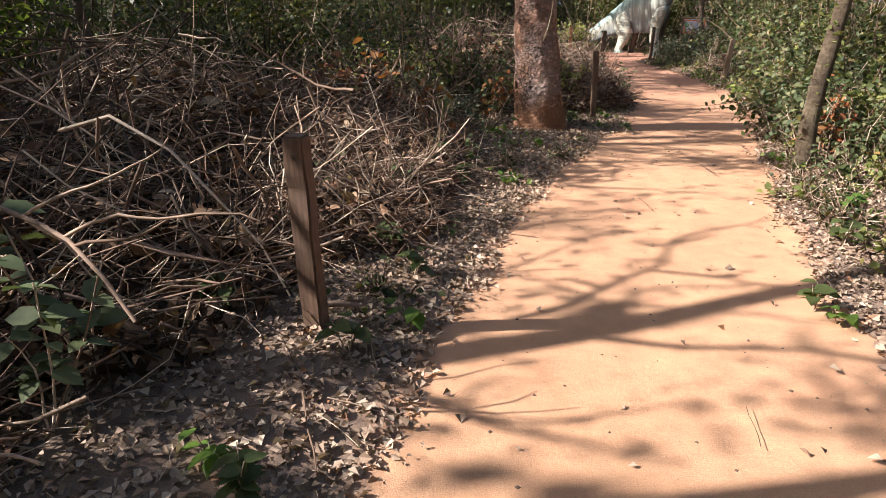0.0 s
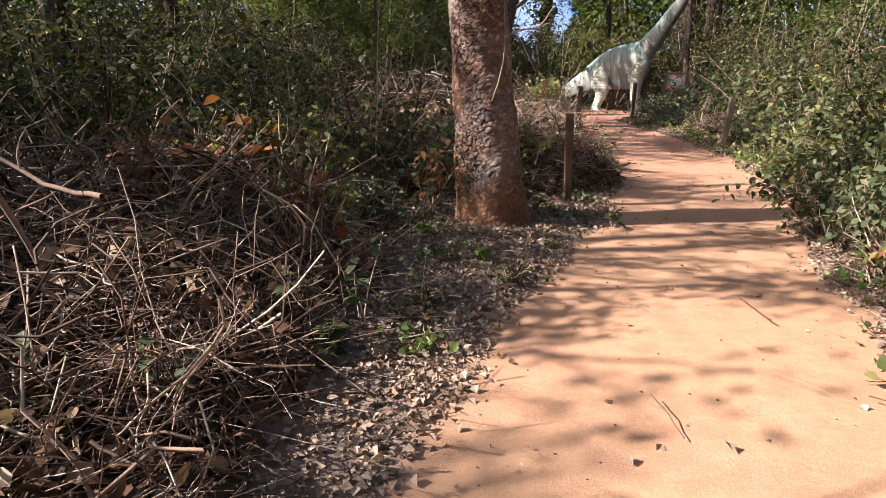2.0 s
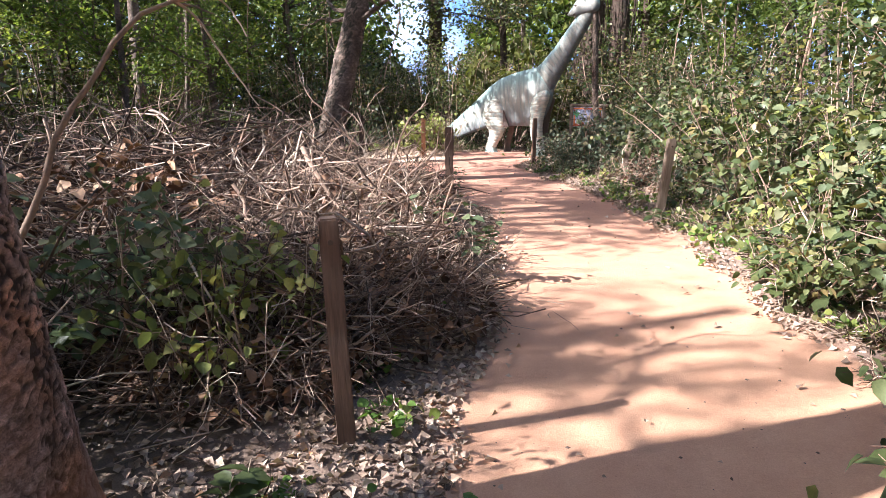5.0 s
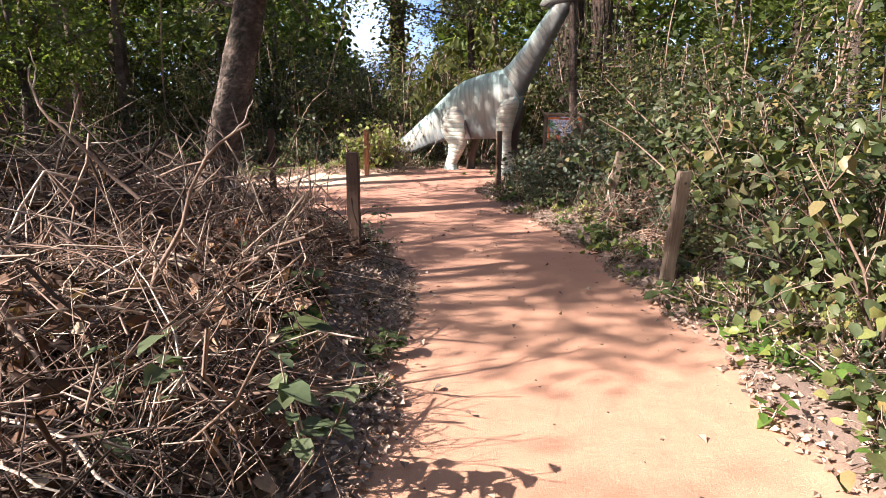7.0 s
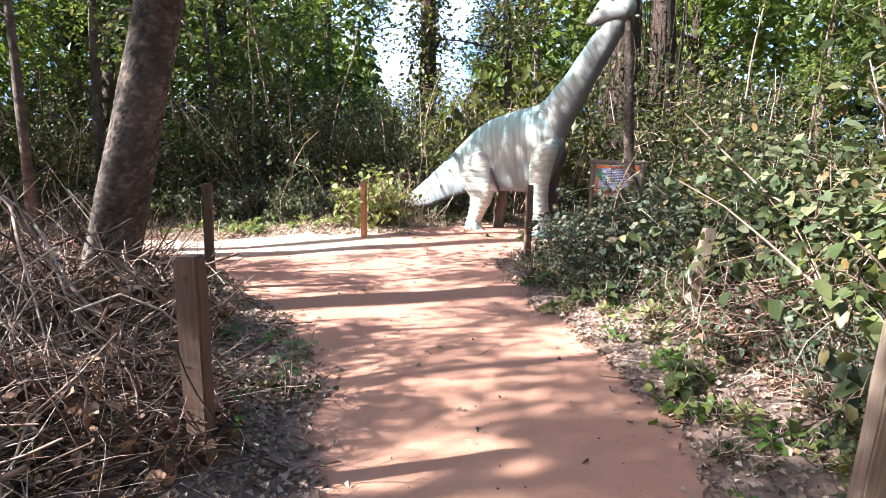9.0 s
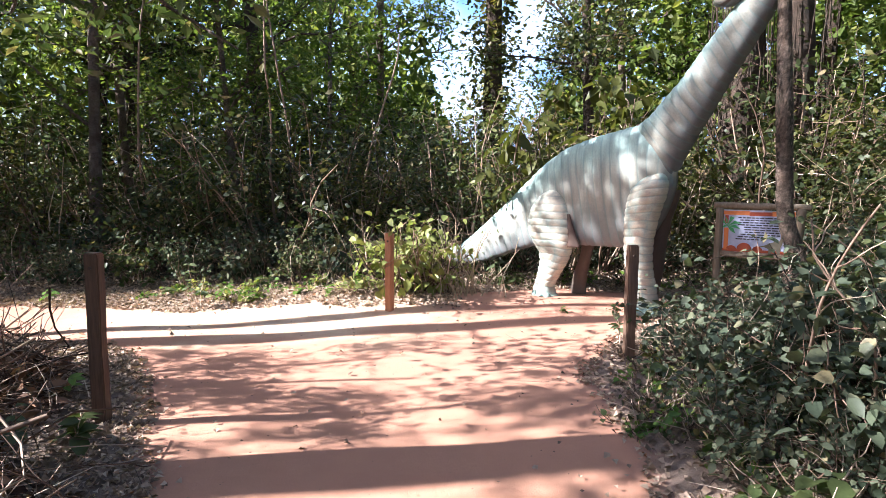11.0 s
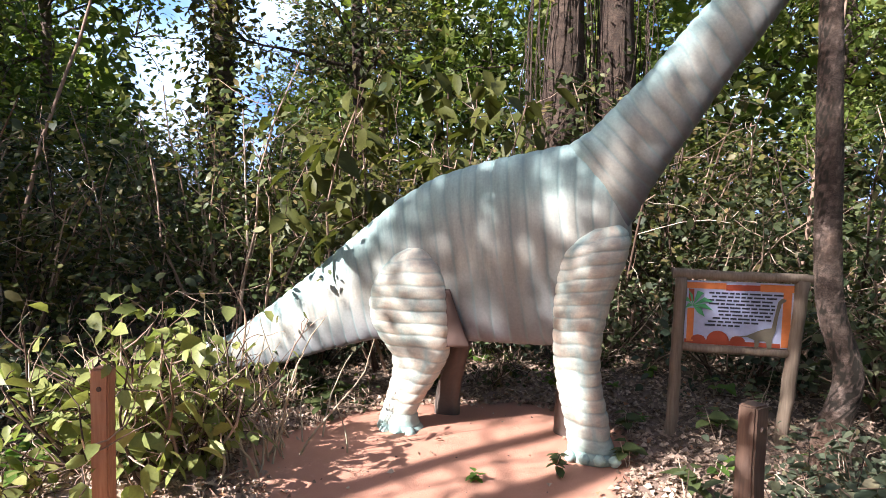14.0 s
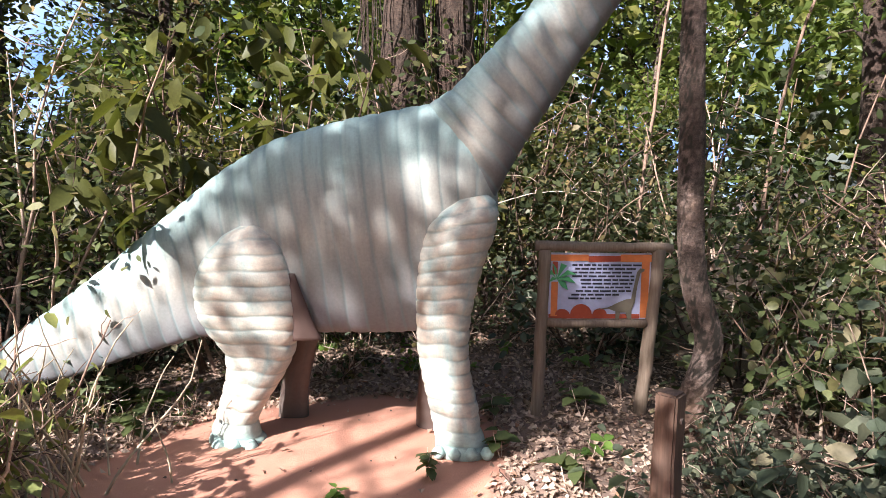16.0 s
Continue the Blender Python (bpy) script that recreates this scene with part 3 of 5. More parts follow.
# ---- the trees that stand by the path ----
big = tree(tree_meshes(3, 7.5, 0.308, (-0.7, -0.1), 0.76, 2.4, 8, 2200, 0.11, BARK_RED, LEAF_MID, 190, flare=1.2, rough=0.034, fine_rings=330, plate=22.0),
           "thick tree with flaking red-grey bark beside the path")
put(big, 2.26, 8.94)
creep = np.array([(z, a) for z, a in ((2.6, -36), (2.2, -38), (1.9, -40), (1.65, -44), (1.45, -52), (1.28, -64), (1.12, -78))])
rr = 0.308 * (1 - 0.6 * creep[:, 0] / 7.5) * 1.04 + 0.008
cp = np.stack([-0.7 * creep[:, 0] / 7.5 + rr * np.cos(np.radians(creep[:, 1])), -0.1 * creep[:, 0] / 7.5 + rr * np.sin(np.radians(creep[:, 1])), creep[:, 0]], -1)
tk = np.linspace(0, 6, 25)
cp = np.stack([np.interp(tk, np.arange(7), cp[:, i]) for i in range(3)], -1)
cv, cq = tube_arrays(cp[None], np.linspace(0.004, 0.008, 25)[None], 6)
part("creeper_stem", mesh_np("creeper_stem", cv, cq, smooth=True, mats=[STRAW]), big, "dry pale creeper stem on the bark")
leaning = tree(tree_meshes(5, 8.0, 0.235, (2.1, 0.2), 0.5, 2.6, 11, 2400, 0.11, BARK_GREY, LEAF_MID, 56, flare=1.3, rough=0.022, fine_rings=130, plate=20.0),
               "leaning tree with pale grey-brown bark at the fork of the path")
put(leaning, 1.85, 18.25)
slim = tree(tree_meshes(8, 5.6, 0.085, (0.2, 0.0), 0.3, 1.5, 9, 1500, 0.09, BARK_SLIM, LEAF_YELLOW, 14, bends=((0.7, -0.04, 0.0, 0.5),), flare=1.35, cover=260),
            "slim mossy tree with leaves sprouting from its trunk")
put(slim, 4.87, 7.07)
bent = tree(tree_meshes(11, 6.5, 0.088, (-0.3, 0.12), 0.78, 1.8, 7, 1300, 0.11, BARK_GREY, LEAF_MID, 36, bends=((0.68, 0.095, -0.07, 0.3),), flare=1.2, rough=0.05, fine_rings=130, plate=30.0),
            "slim tree with a bent brown trunk beside the sign")
put(bent, 7.74, 21.83)
for x, y, lx in ((9.0, 27.2, 0.3), (9.95, 27.0, -0.2)):
    dark = tree(tree_meshes(int(x * 7), 9.0, 0.36, (lx, 0.0), 0.5, 2.6, 8, 2600, 0.12, BARK_DARK, LEAF_DARK, 16, cover=260),
                "thick dark trunk hung with dry vines behind the statue")
    vines(dark, int(x * 3), 60, 0.33, 6.0)
    put(dark, x, y)

# ---- forest trees ----
FOREST = Spread([
    tree(tree_meshes(21, 8.5, 0.15, (0.5, 0.3), 0.35, 2.3, 12, 4200, 0.13, BARK_DARK, LEAF_DARK, 9), "tall forest tree with a dark leafy crown", group="forest trees"),
    tree(tree_meshes(22, 7.2, 0.12, (-0.4, 0.4), 0.3, 2.1, 12, 3800, 0.12, BARK_GREY, LEAF_SUN_TINTED, 9), "young forest tree with a light green crown", group="forest trees"),
    tree(tree_meshes(23, 9.5, 0.18, (0.2, -0.5), 0.3, 2.6, 14, 4800, 0.13, BARK_DARK, LEAF_SUN_TINTED, 9, cover=500), "forest tree wrapped in creeper leaves", group="forest trees"),
    tree(tree_meshes(24, 6.0, 0.08, (0.5, 0.2), 0.25, 1.7, 11, 3000, 0.11, BARK_GREY, LEAF_SUN_TINTED, 8), "thin forest tree with a yellow-green crown", group="forest trees"),
])
# trees added on the sunny side, mostly unseen, so their crowns shade the path
for x, y, s in ((-3.3, 14.4, 0.9), (-15.0, 9.5, 0.85), (-4.6, 13.0, 0.8), (-9.5, 18.6, 0.9), (-6.5, 23.6, 0.9), (-8.29, 4.25, 0.8), (-6.66, 7.94, 1.0), (-8, 15, 1.0)):
    FOREST.at(x, y, s)
for x, y, s in ((-2.18, 6.39, 0.75), (-3.3, 5.9, 0.85), (0.0, 15.3, 0.6), (0.7, 16.9, 0.58), (-0.4, 18.4, 0.62), (-0.9, 16, 0.7), (-0.6, 19.35, 0.6), (-2.7, 18.7, 0.8)):
    FOREST.at(x, y, s, which=3)
# behind the statue and round the clearing
for x, y, s in ((-4.5, 25.2, 1.0), (-2.0, 25.6, 1.0), (-6.5, 27.0, 1.1), (0.2, 26.6, 1.0), (-3.4, 28.6, 1.1), (-2.5, 27.5, 0.9), (-0.2, 29.0, 1.0), (0.8, 30.0, 1.0), (7.0, 30.5, 1.0), (8.2, 33.0, 1.1), (11.5, 29.5, 1.0), (12.8, 26.0, 0.9), (-5.0, 30.0, 1.1),
                (1.2, 34.0, 1.2), (0.0, 37.0, 1.3), (7.4, 38.0, 1.3), (10.5, 36.0, 1.2), (14.0, 33.0, 1.2), (-4.0, 38.0, 1.3), (-8.0, 35.0, 1.2), (16.5, 28.0, 1.1)):
    FOREST.at(x, y, s)
# to the right of the path
for x, y, s in ((9.87, 3.62, 0.8), (10.4, 8.2, 0.9), (10.74, 11.89, 0.9), (10, 15.5, 0.8), (11.2, 19, 0.9), (12.5, 22.5, 0.9), (13.5, 14, 1.0), (14.5, 18.5, 1.0), (14.04, 7.07, 1.0), (10.84, -0.8, 0.9)):
    FOREST.at(x, y, s)
# to the left and behind the start
for x, y, s in ((-11.0, -2.0, 0.9), (-11.0, 7.0, 1.1), (-11.5, 12.5, 1.1), (-13.5, 15.5, 1.0), (-12.0, 23.0, 1.1), (-9.0, 28.5, 1.0), (-4.0, -5.0, 0.9), (2.0, -8.0, 1.0), (6.0, -6.0, 0.9)):
    FOREST.at(x, y, s)
pole_tree = tree(tree_meshes(35, 11.0, 0.15, (0.1, 0.1), 0.7, 2.4, 10, 1700, 0.15, BARK_GREY, LEAF_MID, 10), "straight tall tree with a high thin crown")
put(pole_tree, -4.0, 19.55)
draped = tree(tree_meshes(31, 10.5, 0.34, (0.15, 0.0), 0.6, 2.0, 6, 900, 0.2, BARK_DARK, LEAF_OLIVE, 12, cover=3200), "vine-draped trunk standing against the bright sky")
put(draped, 4.55, 33.5)
bare_tree = tree(tree_meshes(33, 7.0, 0.13, (0.1, 2.2), 0.35, 2.6, 9, 500, 0.10, BARK_GREY, LEAF_OLIVE, 10), "sparse leaning tree with bare limbs")
put(bare_tree, -3.38, 0.54)
spare_tree = tree(tree_meshes(34, 7.2, 0.12, (0.1, 0.15), 0.6, 2.0, 7, 700, 0.11, BARK_GREY, LEAF_OLIVE, 10), "slender tree with a sparse crown")
put(spare_tree, -3.67, 0.4)
# more trees added, mostly unseen, to shade the brush heaps and back hedge
FOREST.at(-6.2, 1.7, 0.6, which=0)
FOREST.at(-7.0, 2.7, 0.68, which=0)
FOREST.at(-5.2, 23.4, 0.95, which=1)
FOREST.at(-3.5, 23.7, 0.8, which=1)
# unseen tree and two copies, added to dapple the statue and the path
dapple = tree(tree_meshes(36, 8.9, 0.13, (0.2, 0.1), 0.8, 1.8, 9, 1000, 0.2, BARK_GREY, LEAF_MID, 10), "unseen slender tree with a high airy crown, added for dapples")
put(dapple, -2.0, 20.75)
copy_at(dapple, -4.3, 12.3, 40, 0.95)
copy_at(dapple, -4.6, 16.3, 200, 0.95)
# copies added, mostly unseen, to shade the statue and the path
for x, y, s in ((-0.9, 20.6, 0.95), (-1.8, 23.1, 0.8), (-4.9, 6.2, 1.0), (-5.5, 5.8, 1.1)):
    copy_at(spare_tree, x, y, 70 * x, s)

# ---- shrubs ----
BUSH = Spread([
    shrub(*shrub_meshes(41, 2.2, 1.1, 11, 1500, 0.09, 0.3, LEAF_DARK, "six"), "dense dark green forest shrub", group="forest shrubs"),
    shrub(*shrub_meshes(42, 2.8, 1.2, 11, 1600, 0.085, 0.29, LEAF_MID, "six"), "tall green forest shrub with small leaves", group="forest shrubs"),
    shrub(*shrub_meshes(43, 1.7, 1.0, 10, 1300, 0.095, 0.31, LEAF_DARK, "six"), "low dark shrub with broad leaves", group="forest shrubs"),
    shrub(*shrub_meshes(44, 2.4, 1.2, 12, 1300, 0.085, 0.29, LEAF_OLIVE, "six"), "thin olive-green forest shrub", group="forest shrubs"),
])
placed = []


def scatter(rng, n, x0, x1, y0, y1, gap, keep):
    made = 0
    for _ in range(n * 12):
        x, y = rng.uniform(x0, x1), rng.uniform(y0, y1)
        if made >= n or not keep(x, y) or any((x - a) ** 2 + (y - b) ** 2 < gap * gap for a, b in placed):
            continue
        placed.append((x, y))
        made += 1
        yield x, y


rng = np.random.default_rng(77)
for x, y, k in ((0.07, 8.94, 0.8), (0.74, 10.12, 0.8), (-0.72, 9.76, 0.95), (-1.43, 8.88, 0.95), (-2.49, 9.38, 1.0), (-3.58, 8.26, 1.0), (-0.76, 11.42, 0.9), (-4.23, 6.78, 1.1), (-4.48, 5.35, 1.1), (-4.1, 3.58, 1.0), (-4.55, 2.12, 1.1), (-5.35, 7.87, 1.1),
                (8, 16.2, 0.95), (8.6, 17.2, 1.05), (8.1, 18.6, 1.0), (8.9, 15, 1.0), (7.9, 13.2, 0.95), (7.53, 12.03, 0.9), (7.5, 10.81, 0.9), (7.18, 9.18, 0.9), (8.8, 20.4, 0.9), (8.3, 14.2, 0.9), (6.83, 7.73, 0.85), (6.6, 6.1, 0.8),
                (9.3, 24.6, 0.9), (10, 23, 1.0), (9.6, 21.6, 0.95), (7.6, 25.6, 0.9), (5.4, 26.2, 0.9), (4.4, 26.6, 1.0), (3.4, 26, 1.0), (2.6, 25.4, 0.95), (1.6, 26.4, 1.0), (0.4, 25.6, 0.95), (-0.8, 26, 1.0), (-2.2, 25, 1.0), (-3.6, 24.6, 1.0)):
    placed.append((x, y))
    BUSH.at(x, y, k)
for x, y in scatter(rng, 38, -8, 0.0, -1, 20, 0.8, lambda x, y: inside(x, y) < -3.0 and not (x > -3.3 and y < 8.5)):
    BUSH.at(x, y, rng.uniform(0.75, 1.15))
for x, y in scatter(rng, 70, -9, 13, 24.6, 31, 0.75, lambda x, y: inside(x, y) < -1.6 and not (4.2 < x < 8.5 and y < 25.3) and not (2.6 < x < 4.3 and y < 26.0)):
    BUSH.at(x, y, rng.uniform(0.8, 1.5) * (0.85 if abs(x - 4.6) < 1.6 else 1.0))
for x, y in scatter(rng, 38, 4.8, 13, -2, 24.5, 0.8, lambda x, y: inside(x, y) < -2.2 and not (6 < x < 9.3 and y > 19.5)):
    BUSH.at(x, y, rng.uniform(0.7, 1.0))

BROAD = Spread([
    shrub(*shrub_meshes(51, 1.5, 0.9, 12, 600, 0.105, 0.36, LEAF_MID, True, 0.5, 0.06, 0.3), "leafy bush with broad fresh green leaves", group="broad-leaved bushes", name="broad_leaved_bush"),
    shrub(*shrub_meshes(52, 1.3, 0.8, 12, 560, 0.10, 0.36, LEAF_PALE, True, 0.5, 0.06, 0.3), "tangled bush with pale broad leaves", group="broad-leaved bushes", name="broad_leaved_bush"),
    shrub(*shrub_meshes(53, 1.1, 0.8, 14, 760, 0.10, 0.36, LEAF_DUSTY, True, 0.4, 0.06, 0.12), "low bush with dusty blue-green leaves", group="broad-leaved bushes", name="broad_leaved_bush"),
])
BROAD.firsts.append(shrub(*shrub_meshes(54, 1.2, 0.8, 11, 420, 0.11, 0.34, LEAF_YELLOW, True, 0.6, 0.06, 0.25), "yellowing tangled bush beside the path", group="broad-leaved bushes", name="broad_leaved_bush"))
BROAD.used.append(False)
for x, y, s, w in ((7.23, 9.68, 1.0, 3), (7.53, 11.34, 1.1, 3), (6.94, 12.34, 0.9, 3), (7.9, 13.6, 1.2, 3), (6.48, 8.2, 0.8, 3), (8, 16, 1.2, 3), (5.73, 7.21, 0.7, 3), (9.4, 19.6, 1.1, 3), (2.51, 10.4, 0.7, 3), (7.7, 15.6, 1.1, 0), (8, 16.9, 1.2, 1), (7.6, 18.2, 1.0, 0), (8.2, 17.8, 1.3, 1), (7.4, 14.2, 1.15, 1), (7, 13, 1.0, 0), (7.1, 19.3, 1.0, 2), (6.75, 20, 0.8, 2),
                   (7.6, 20.2, 1.1, 2), (8.4, 19.2, 1.2, 2), (8.2, 15.4, 1.3, 0), (6.82, 11.77, 1.0, 1), (6.64, 10.53, 0.9, 0), (6.38, 9.19, 0.9, 1), (6.11, 7.86, 0.9, 0), (5.96, 6.43, 0.8, 1),
                   (8.6, 21.4, 0.9, 0), (9.2, 22.3, 1.1, 1), (8.9, 23.6, 1.0, 2), (5.81, 5.01, 0.8, 1), (6.4, 19, 0.5, 2), (6.6, 20.5, 0.6, 2), (6.95, 20.85, 0.7, 2), (7.2, 21.3, 0.5, 2), (5.27, 7.77, 0.7, 1), (5.32, 8.68, 0.75, 0), (5.46, 6.89, 0.6, 1), (6.3, 9.8, 0.7, 1), (6.26, 11.41, 0.7, 0), (1.28, 9.87, 0.8, 0), (2.02, 10.68, 0.8, 1), (0.41, 8.57, 0.7, 0), (0.95, 8.1, 0.45, 3), (0.2, 9.2, 0.9, 3), (-0.3, 8.3, 0.7, 3), (1.2, 8.65, 0.5, 2)):
    BROAD.at(x, y, s, which=w)
for x, y, s, w in ((-3.2, 23.9, 0.7, 2), (-2.2, 24.2, 0.8, 1), (-1.2, 23.8, 0.6, 2), (-0.3, 24.2, 0.8, 0), (0.6, 23.9, 0.6, 1), (1.4, 24.3, 0.8, 2), (2.2, 23.9, 0.6, 1), (2.5, 24.5, 0.8, 2), (3.1, 25.1, 0.8, 0), (4.3, 25.7, 0.8, 2),
                   (5.2, 25.4, 0.7, 2), (6.2, 25.6, 0.7, 2), (7.2, 25.2, 0.8, 2), (8.2, 24.8, 0.8, 1), (1.0, 24.9, 0.9, 2), (-1.8, 25.0, 0.9, 2)):
    BROAD.at(x, y, s, which=w)
LOW = Spread([
    shrub(*shrub_meshes(55, 0.75, 0.7, 15, 560, 0.085, 0.37, LEAF_BANK_SHADED, True, 0.5, 0.07, 0.02), "low sprawling bush with broad green leaves", group="low bank bushes", name="low_bush"),
    shrub(*shrub_meshes(56, 0.85, 0.7, 15, 560, 0.085, 0.37, LEAF_DUSTY, True, 0.45, 0.07, 0.02), "low sprawling bush with dusty green leaves", group="low bank bushes", name="low_bush"),
    shrub(*shrub_meshes(57, 0.6, 0.65, 14, 380, 0.085, 0.36, LEAF_YELLOW, True, 0.6, 0.07, 0.02), "low yellow-green bush at the path's edge", group="low bank bushes", name="low_bush"),
])
FOOT_Y = [4.0, 6.5, 8.0, 10.0, 12.0, 13.0, 14.3, 15.6, 16.6, 17.5, 18.2, 19.3, 20.9]
FOOT_X = [4.9, 5.2, 5.65, 6.25, 6.5, 6.72, 6.85, 6.85, 6.95, 6.85, 6.6, 6.3, 6.35]
rng = np.random.default_rng(58)
for row, (gap, first) in enumerate(((0.3, 0.55), (0.75, 0.75), (1.25, 1.05))):
    y = 4.2
    while y < 20.6:
        x = float(np.interp(y, FOOT_Y, FOOT_X)) + gap + rng.uniform(-0.1, 0.15)
        tone = 2 if rng.random() < 0.22 and y < 15 else (1 if rng.random() < (0.75 if y > 15.5 else 0.35) else 0)
        LOW.at(x, y, rng.uniform(0.85, 1.15) * first, rng.uniform(0, 360), tone)
        y += rng.uniform(0.5, 0.75) * (0.8 + 0.3 * row)
WEED = Spread([
    shrub(*shrub_meshes(64, 0.16, 0.24, 7, 42, 0.055, 0.44, LEAF_LIGHT, True, 0.2, 0.03, 0.1), "patch of small bright green weeds", "weeds", "weed patches", name="weed_patch"),
    shrub(*shrub_meshes(65, 0.24, 0.28, 8, 60, 0.05, 0.4, LEAF_BANK_SHADED, True, 0.2, 0.04, 0.05), "patch of small dark green weeds", "weeds", "weed patches", name="weed_patch"),
    shrub(*shrub_meshes(66, 0.2, 0.26, 7, 40, 0.06, 0.42, LEAF_YELLOW, True, 0.3, 0.03, 0.1), "patch of yellowing weeds", "weeds", "weed patches", name="weed_patch"),
])
y = 4.0
while y < 20.8:
    lo, hi = float(np.interp(y, EDGE_Y, EDGE_R)), float(np.interp(y, FOOT_Y, FOOT_X))
    WEED.at(lo + 0.05 + max(hi - lo, 0.2) * rng.random() ** 0.7, y, rng.uniform(0.7, 1.3), rng.uniform(0, 360), int(rng.choice([0, 1, 1, 2])))
    y += rng.uniform(0.08, 0.2)
for _ in range(40):
    y = rng.uniform(3, 17.5)
    WEED.at(float(np.interp(y, EDGE_Y, EDGE_L)) - 0.1 - 1.2 * rng.random(), y, rng.uniform(0.6, 1.1), rng.uniform(0, 360), int(rng.choice([0, 1, 1])))
for _ in range(34):
    WEED.at(rng.uniform(0.5, 4.2), rng.uniform(22.75, 23.9), rng.uniform(0.7, 1.3), rng.uniform(0, 360), int(rng.choice([0, 2, 2])))
for _ in range(20):
    WEED.at(rng.uniform(4.2, 8.6), rng.uniform(24.0, 25.2), rng.uniform(0.8, 1.4), rng.uniform(0, 360), int(rng.choice([0, 1])))
RUSTY = Spread([shrub(*shrub_meshes(63, 0.8, 0.35, 5, 60, 0.085, 0.34, LEAF_RUST, True, 0.7, 0.05, 0.3), "withered shrub with rust-brown hanging leaves", group="withered shrubs")])
for x, y, s in ((1.64, 9.3, 1.1), (0.4, 4.35, 0.6), (5.26, 7.37, 1.3), (-0.91, 2.9, 0.9), (0.95, 7.35, 1.45), (3.1, 14.6, 0.8), (-0.4, 4.77, 0.8), (0.3, 8.2, 1.8), (-0.4, 7.6, 1.6)):
    RUSTY.at(x, y, s)
sapling = shrub(*shrub_meshes(61, 2.9, 0.85, 7, 240, 0.25, 0.27, LEAF_OLIVE, True, 0.85, 0.06, 0.55), "sapling with large drooping olive leaves behind the statue", split=True)
put(sapling, 5.9, 25.0)
copy_at(sapling, 6.45, 25.3, 130, 1.05)
clump = shrub(*shrub_meshes(62, 0.85, 0.5, 18, 210, 0.12, 0.3, LEAF_YELLOW, True, 0.7, 0.04, 0.3), "yellowing leafy clump with dry stalks at the path's edge", split=True)
put(clump, 4.0, 22.95, 0, 1.1)
copy_at(clump, 3.66, 22.95, 160, 1.1)
copy_at(clump, 4.25, 23.2, 250, 0.9)
copy_at(clump, 3.85, 23.35, 70, 1.0)

# ---- leaning thin stems at the forest's edge ----
def thin_stem(x, y, h, lean, r=0.025, bend=0.1):
    rg = np.random.default_rng(int(abs(x * 31 + y * 17)))
    pts = grow_branch(rg, (0, 0, -0.05), (lean[0], lean[1], 1), h, 12, bend * 0.6, 0.02)
    V, Q = tube_arrays(pts[None], np.linspace(r, r * 0.5, 12)[None], 7)
    ob = new("thin_stem", mesh_np("thin_stem", V, Q, smooth=True, mats=[TWIG]))
    ob.location = (x, y, float(ground_z(x, y)))
    return tagged(ob, "thin bare sapling stem at the forest edge", "sapling", "thin stems")


for x, y, h, lx in ((1.25, 25.6, 4.5, -0.05), (1.5, 25.7, 5.0, 0.02), (0.6, 25.2, 2.4, -0.35), (1.9, 25.0, 1.6, 0.25), (2.4, 26.0, 4.0, 0.1), (-1.0, 25.5, 4.4, 0.05), (10.2, 24.2, 4.5, 0.04), (11.0, 23.2, 4.5, -0.03), (9.6, 17.5, 4.5, 0.02), (10.4, 18.2, 5.0, -0.04), (8.8, 13.2, 3.5, 0.2)):
    thin_stem(x, y, h, (lx, 0.02))

# ---- brush piles ----
def brush_meshes(seed, twigs, leaves, h):
    """A dome of crossed dry twigs of radius 1 and height h, and the dry leaves caught in it."""
    rg = np.random.default_rng(seed)
    a, r = rg.uniform(0, 2 * np.pi, twigs), np.sqrt(rg.random(twigs)) * 0.95
    top = h * (1 - r ** 2) * (0.8 + 0.35 * np.sin(a * 3 + seed))
    z = top * rg.random(twigs) ** 0.6
    mid = np.stack([r * np.cos(a), r * np.sin(a), z], -1)
    way = unit(rg.normal(size=(twigs, 3)) * [1, 1, 0.32])
    ln = rg.uniform(0.25, 1.3, twigs) * rg.uniform(0.5, 1, twigs)
    k = 6
    turn = np.cumsum(rg.normal(size=(twigs, k, 3)) * rg.uniform(0.12, 0.75, (twigs, 1, 1)), axis=1)
    step = unit(way[:, None] + turn * [1, 1, 0.7])
    P = np.cumsum(step * (ln / (k - 1))[:, None, None], axis=1)
    P = P - P.mean(axis=1, keepdims=True) + mid[:, None]
    low = (0.02 - P[..., 2].min(axis=1)).clip(0)
    P[..., 2] += low[:, None]
    P[..., 2] = np.maximum(P[..., 2], 0.01)
    R = (0.0022 + 0.0055 * rg.random(twigs) ** 4)[:, None] * np.linspace(1.3, 0.6, k)
    V, Q = tube_arrays(P, R, 3)
    wood = mesh_np("twigs", V, Q, smooth=True, mats=[TWIG])
    a, r = rg.uniform(0, 2 * np.pi, leaves), np.sqrt(rg.random(leaves)) * 0.98
    z = h * (1 - r ** 2) * rg.random(leaves) ** 0.8 * 0.8 + 0.01
    p = np.stack([r * np.cos(a), r * np.sin(a), z], -1)
    L = rg.uniform(0.04, 0.11, leaves)
    V, T = leaf_arrays(p, randv(leaves, rg) * [1, 1, 0.6], unit(rg.normal(size=(leaves, 3)) * 0.7 + [0, 0, 0.8]), L, L * rg.uniform(0.25, 0.45, leaves), True, 0.25)
    return wood, mesh_np("dry_leaves", V, tris=T, mats=[LEAF_BROWN])


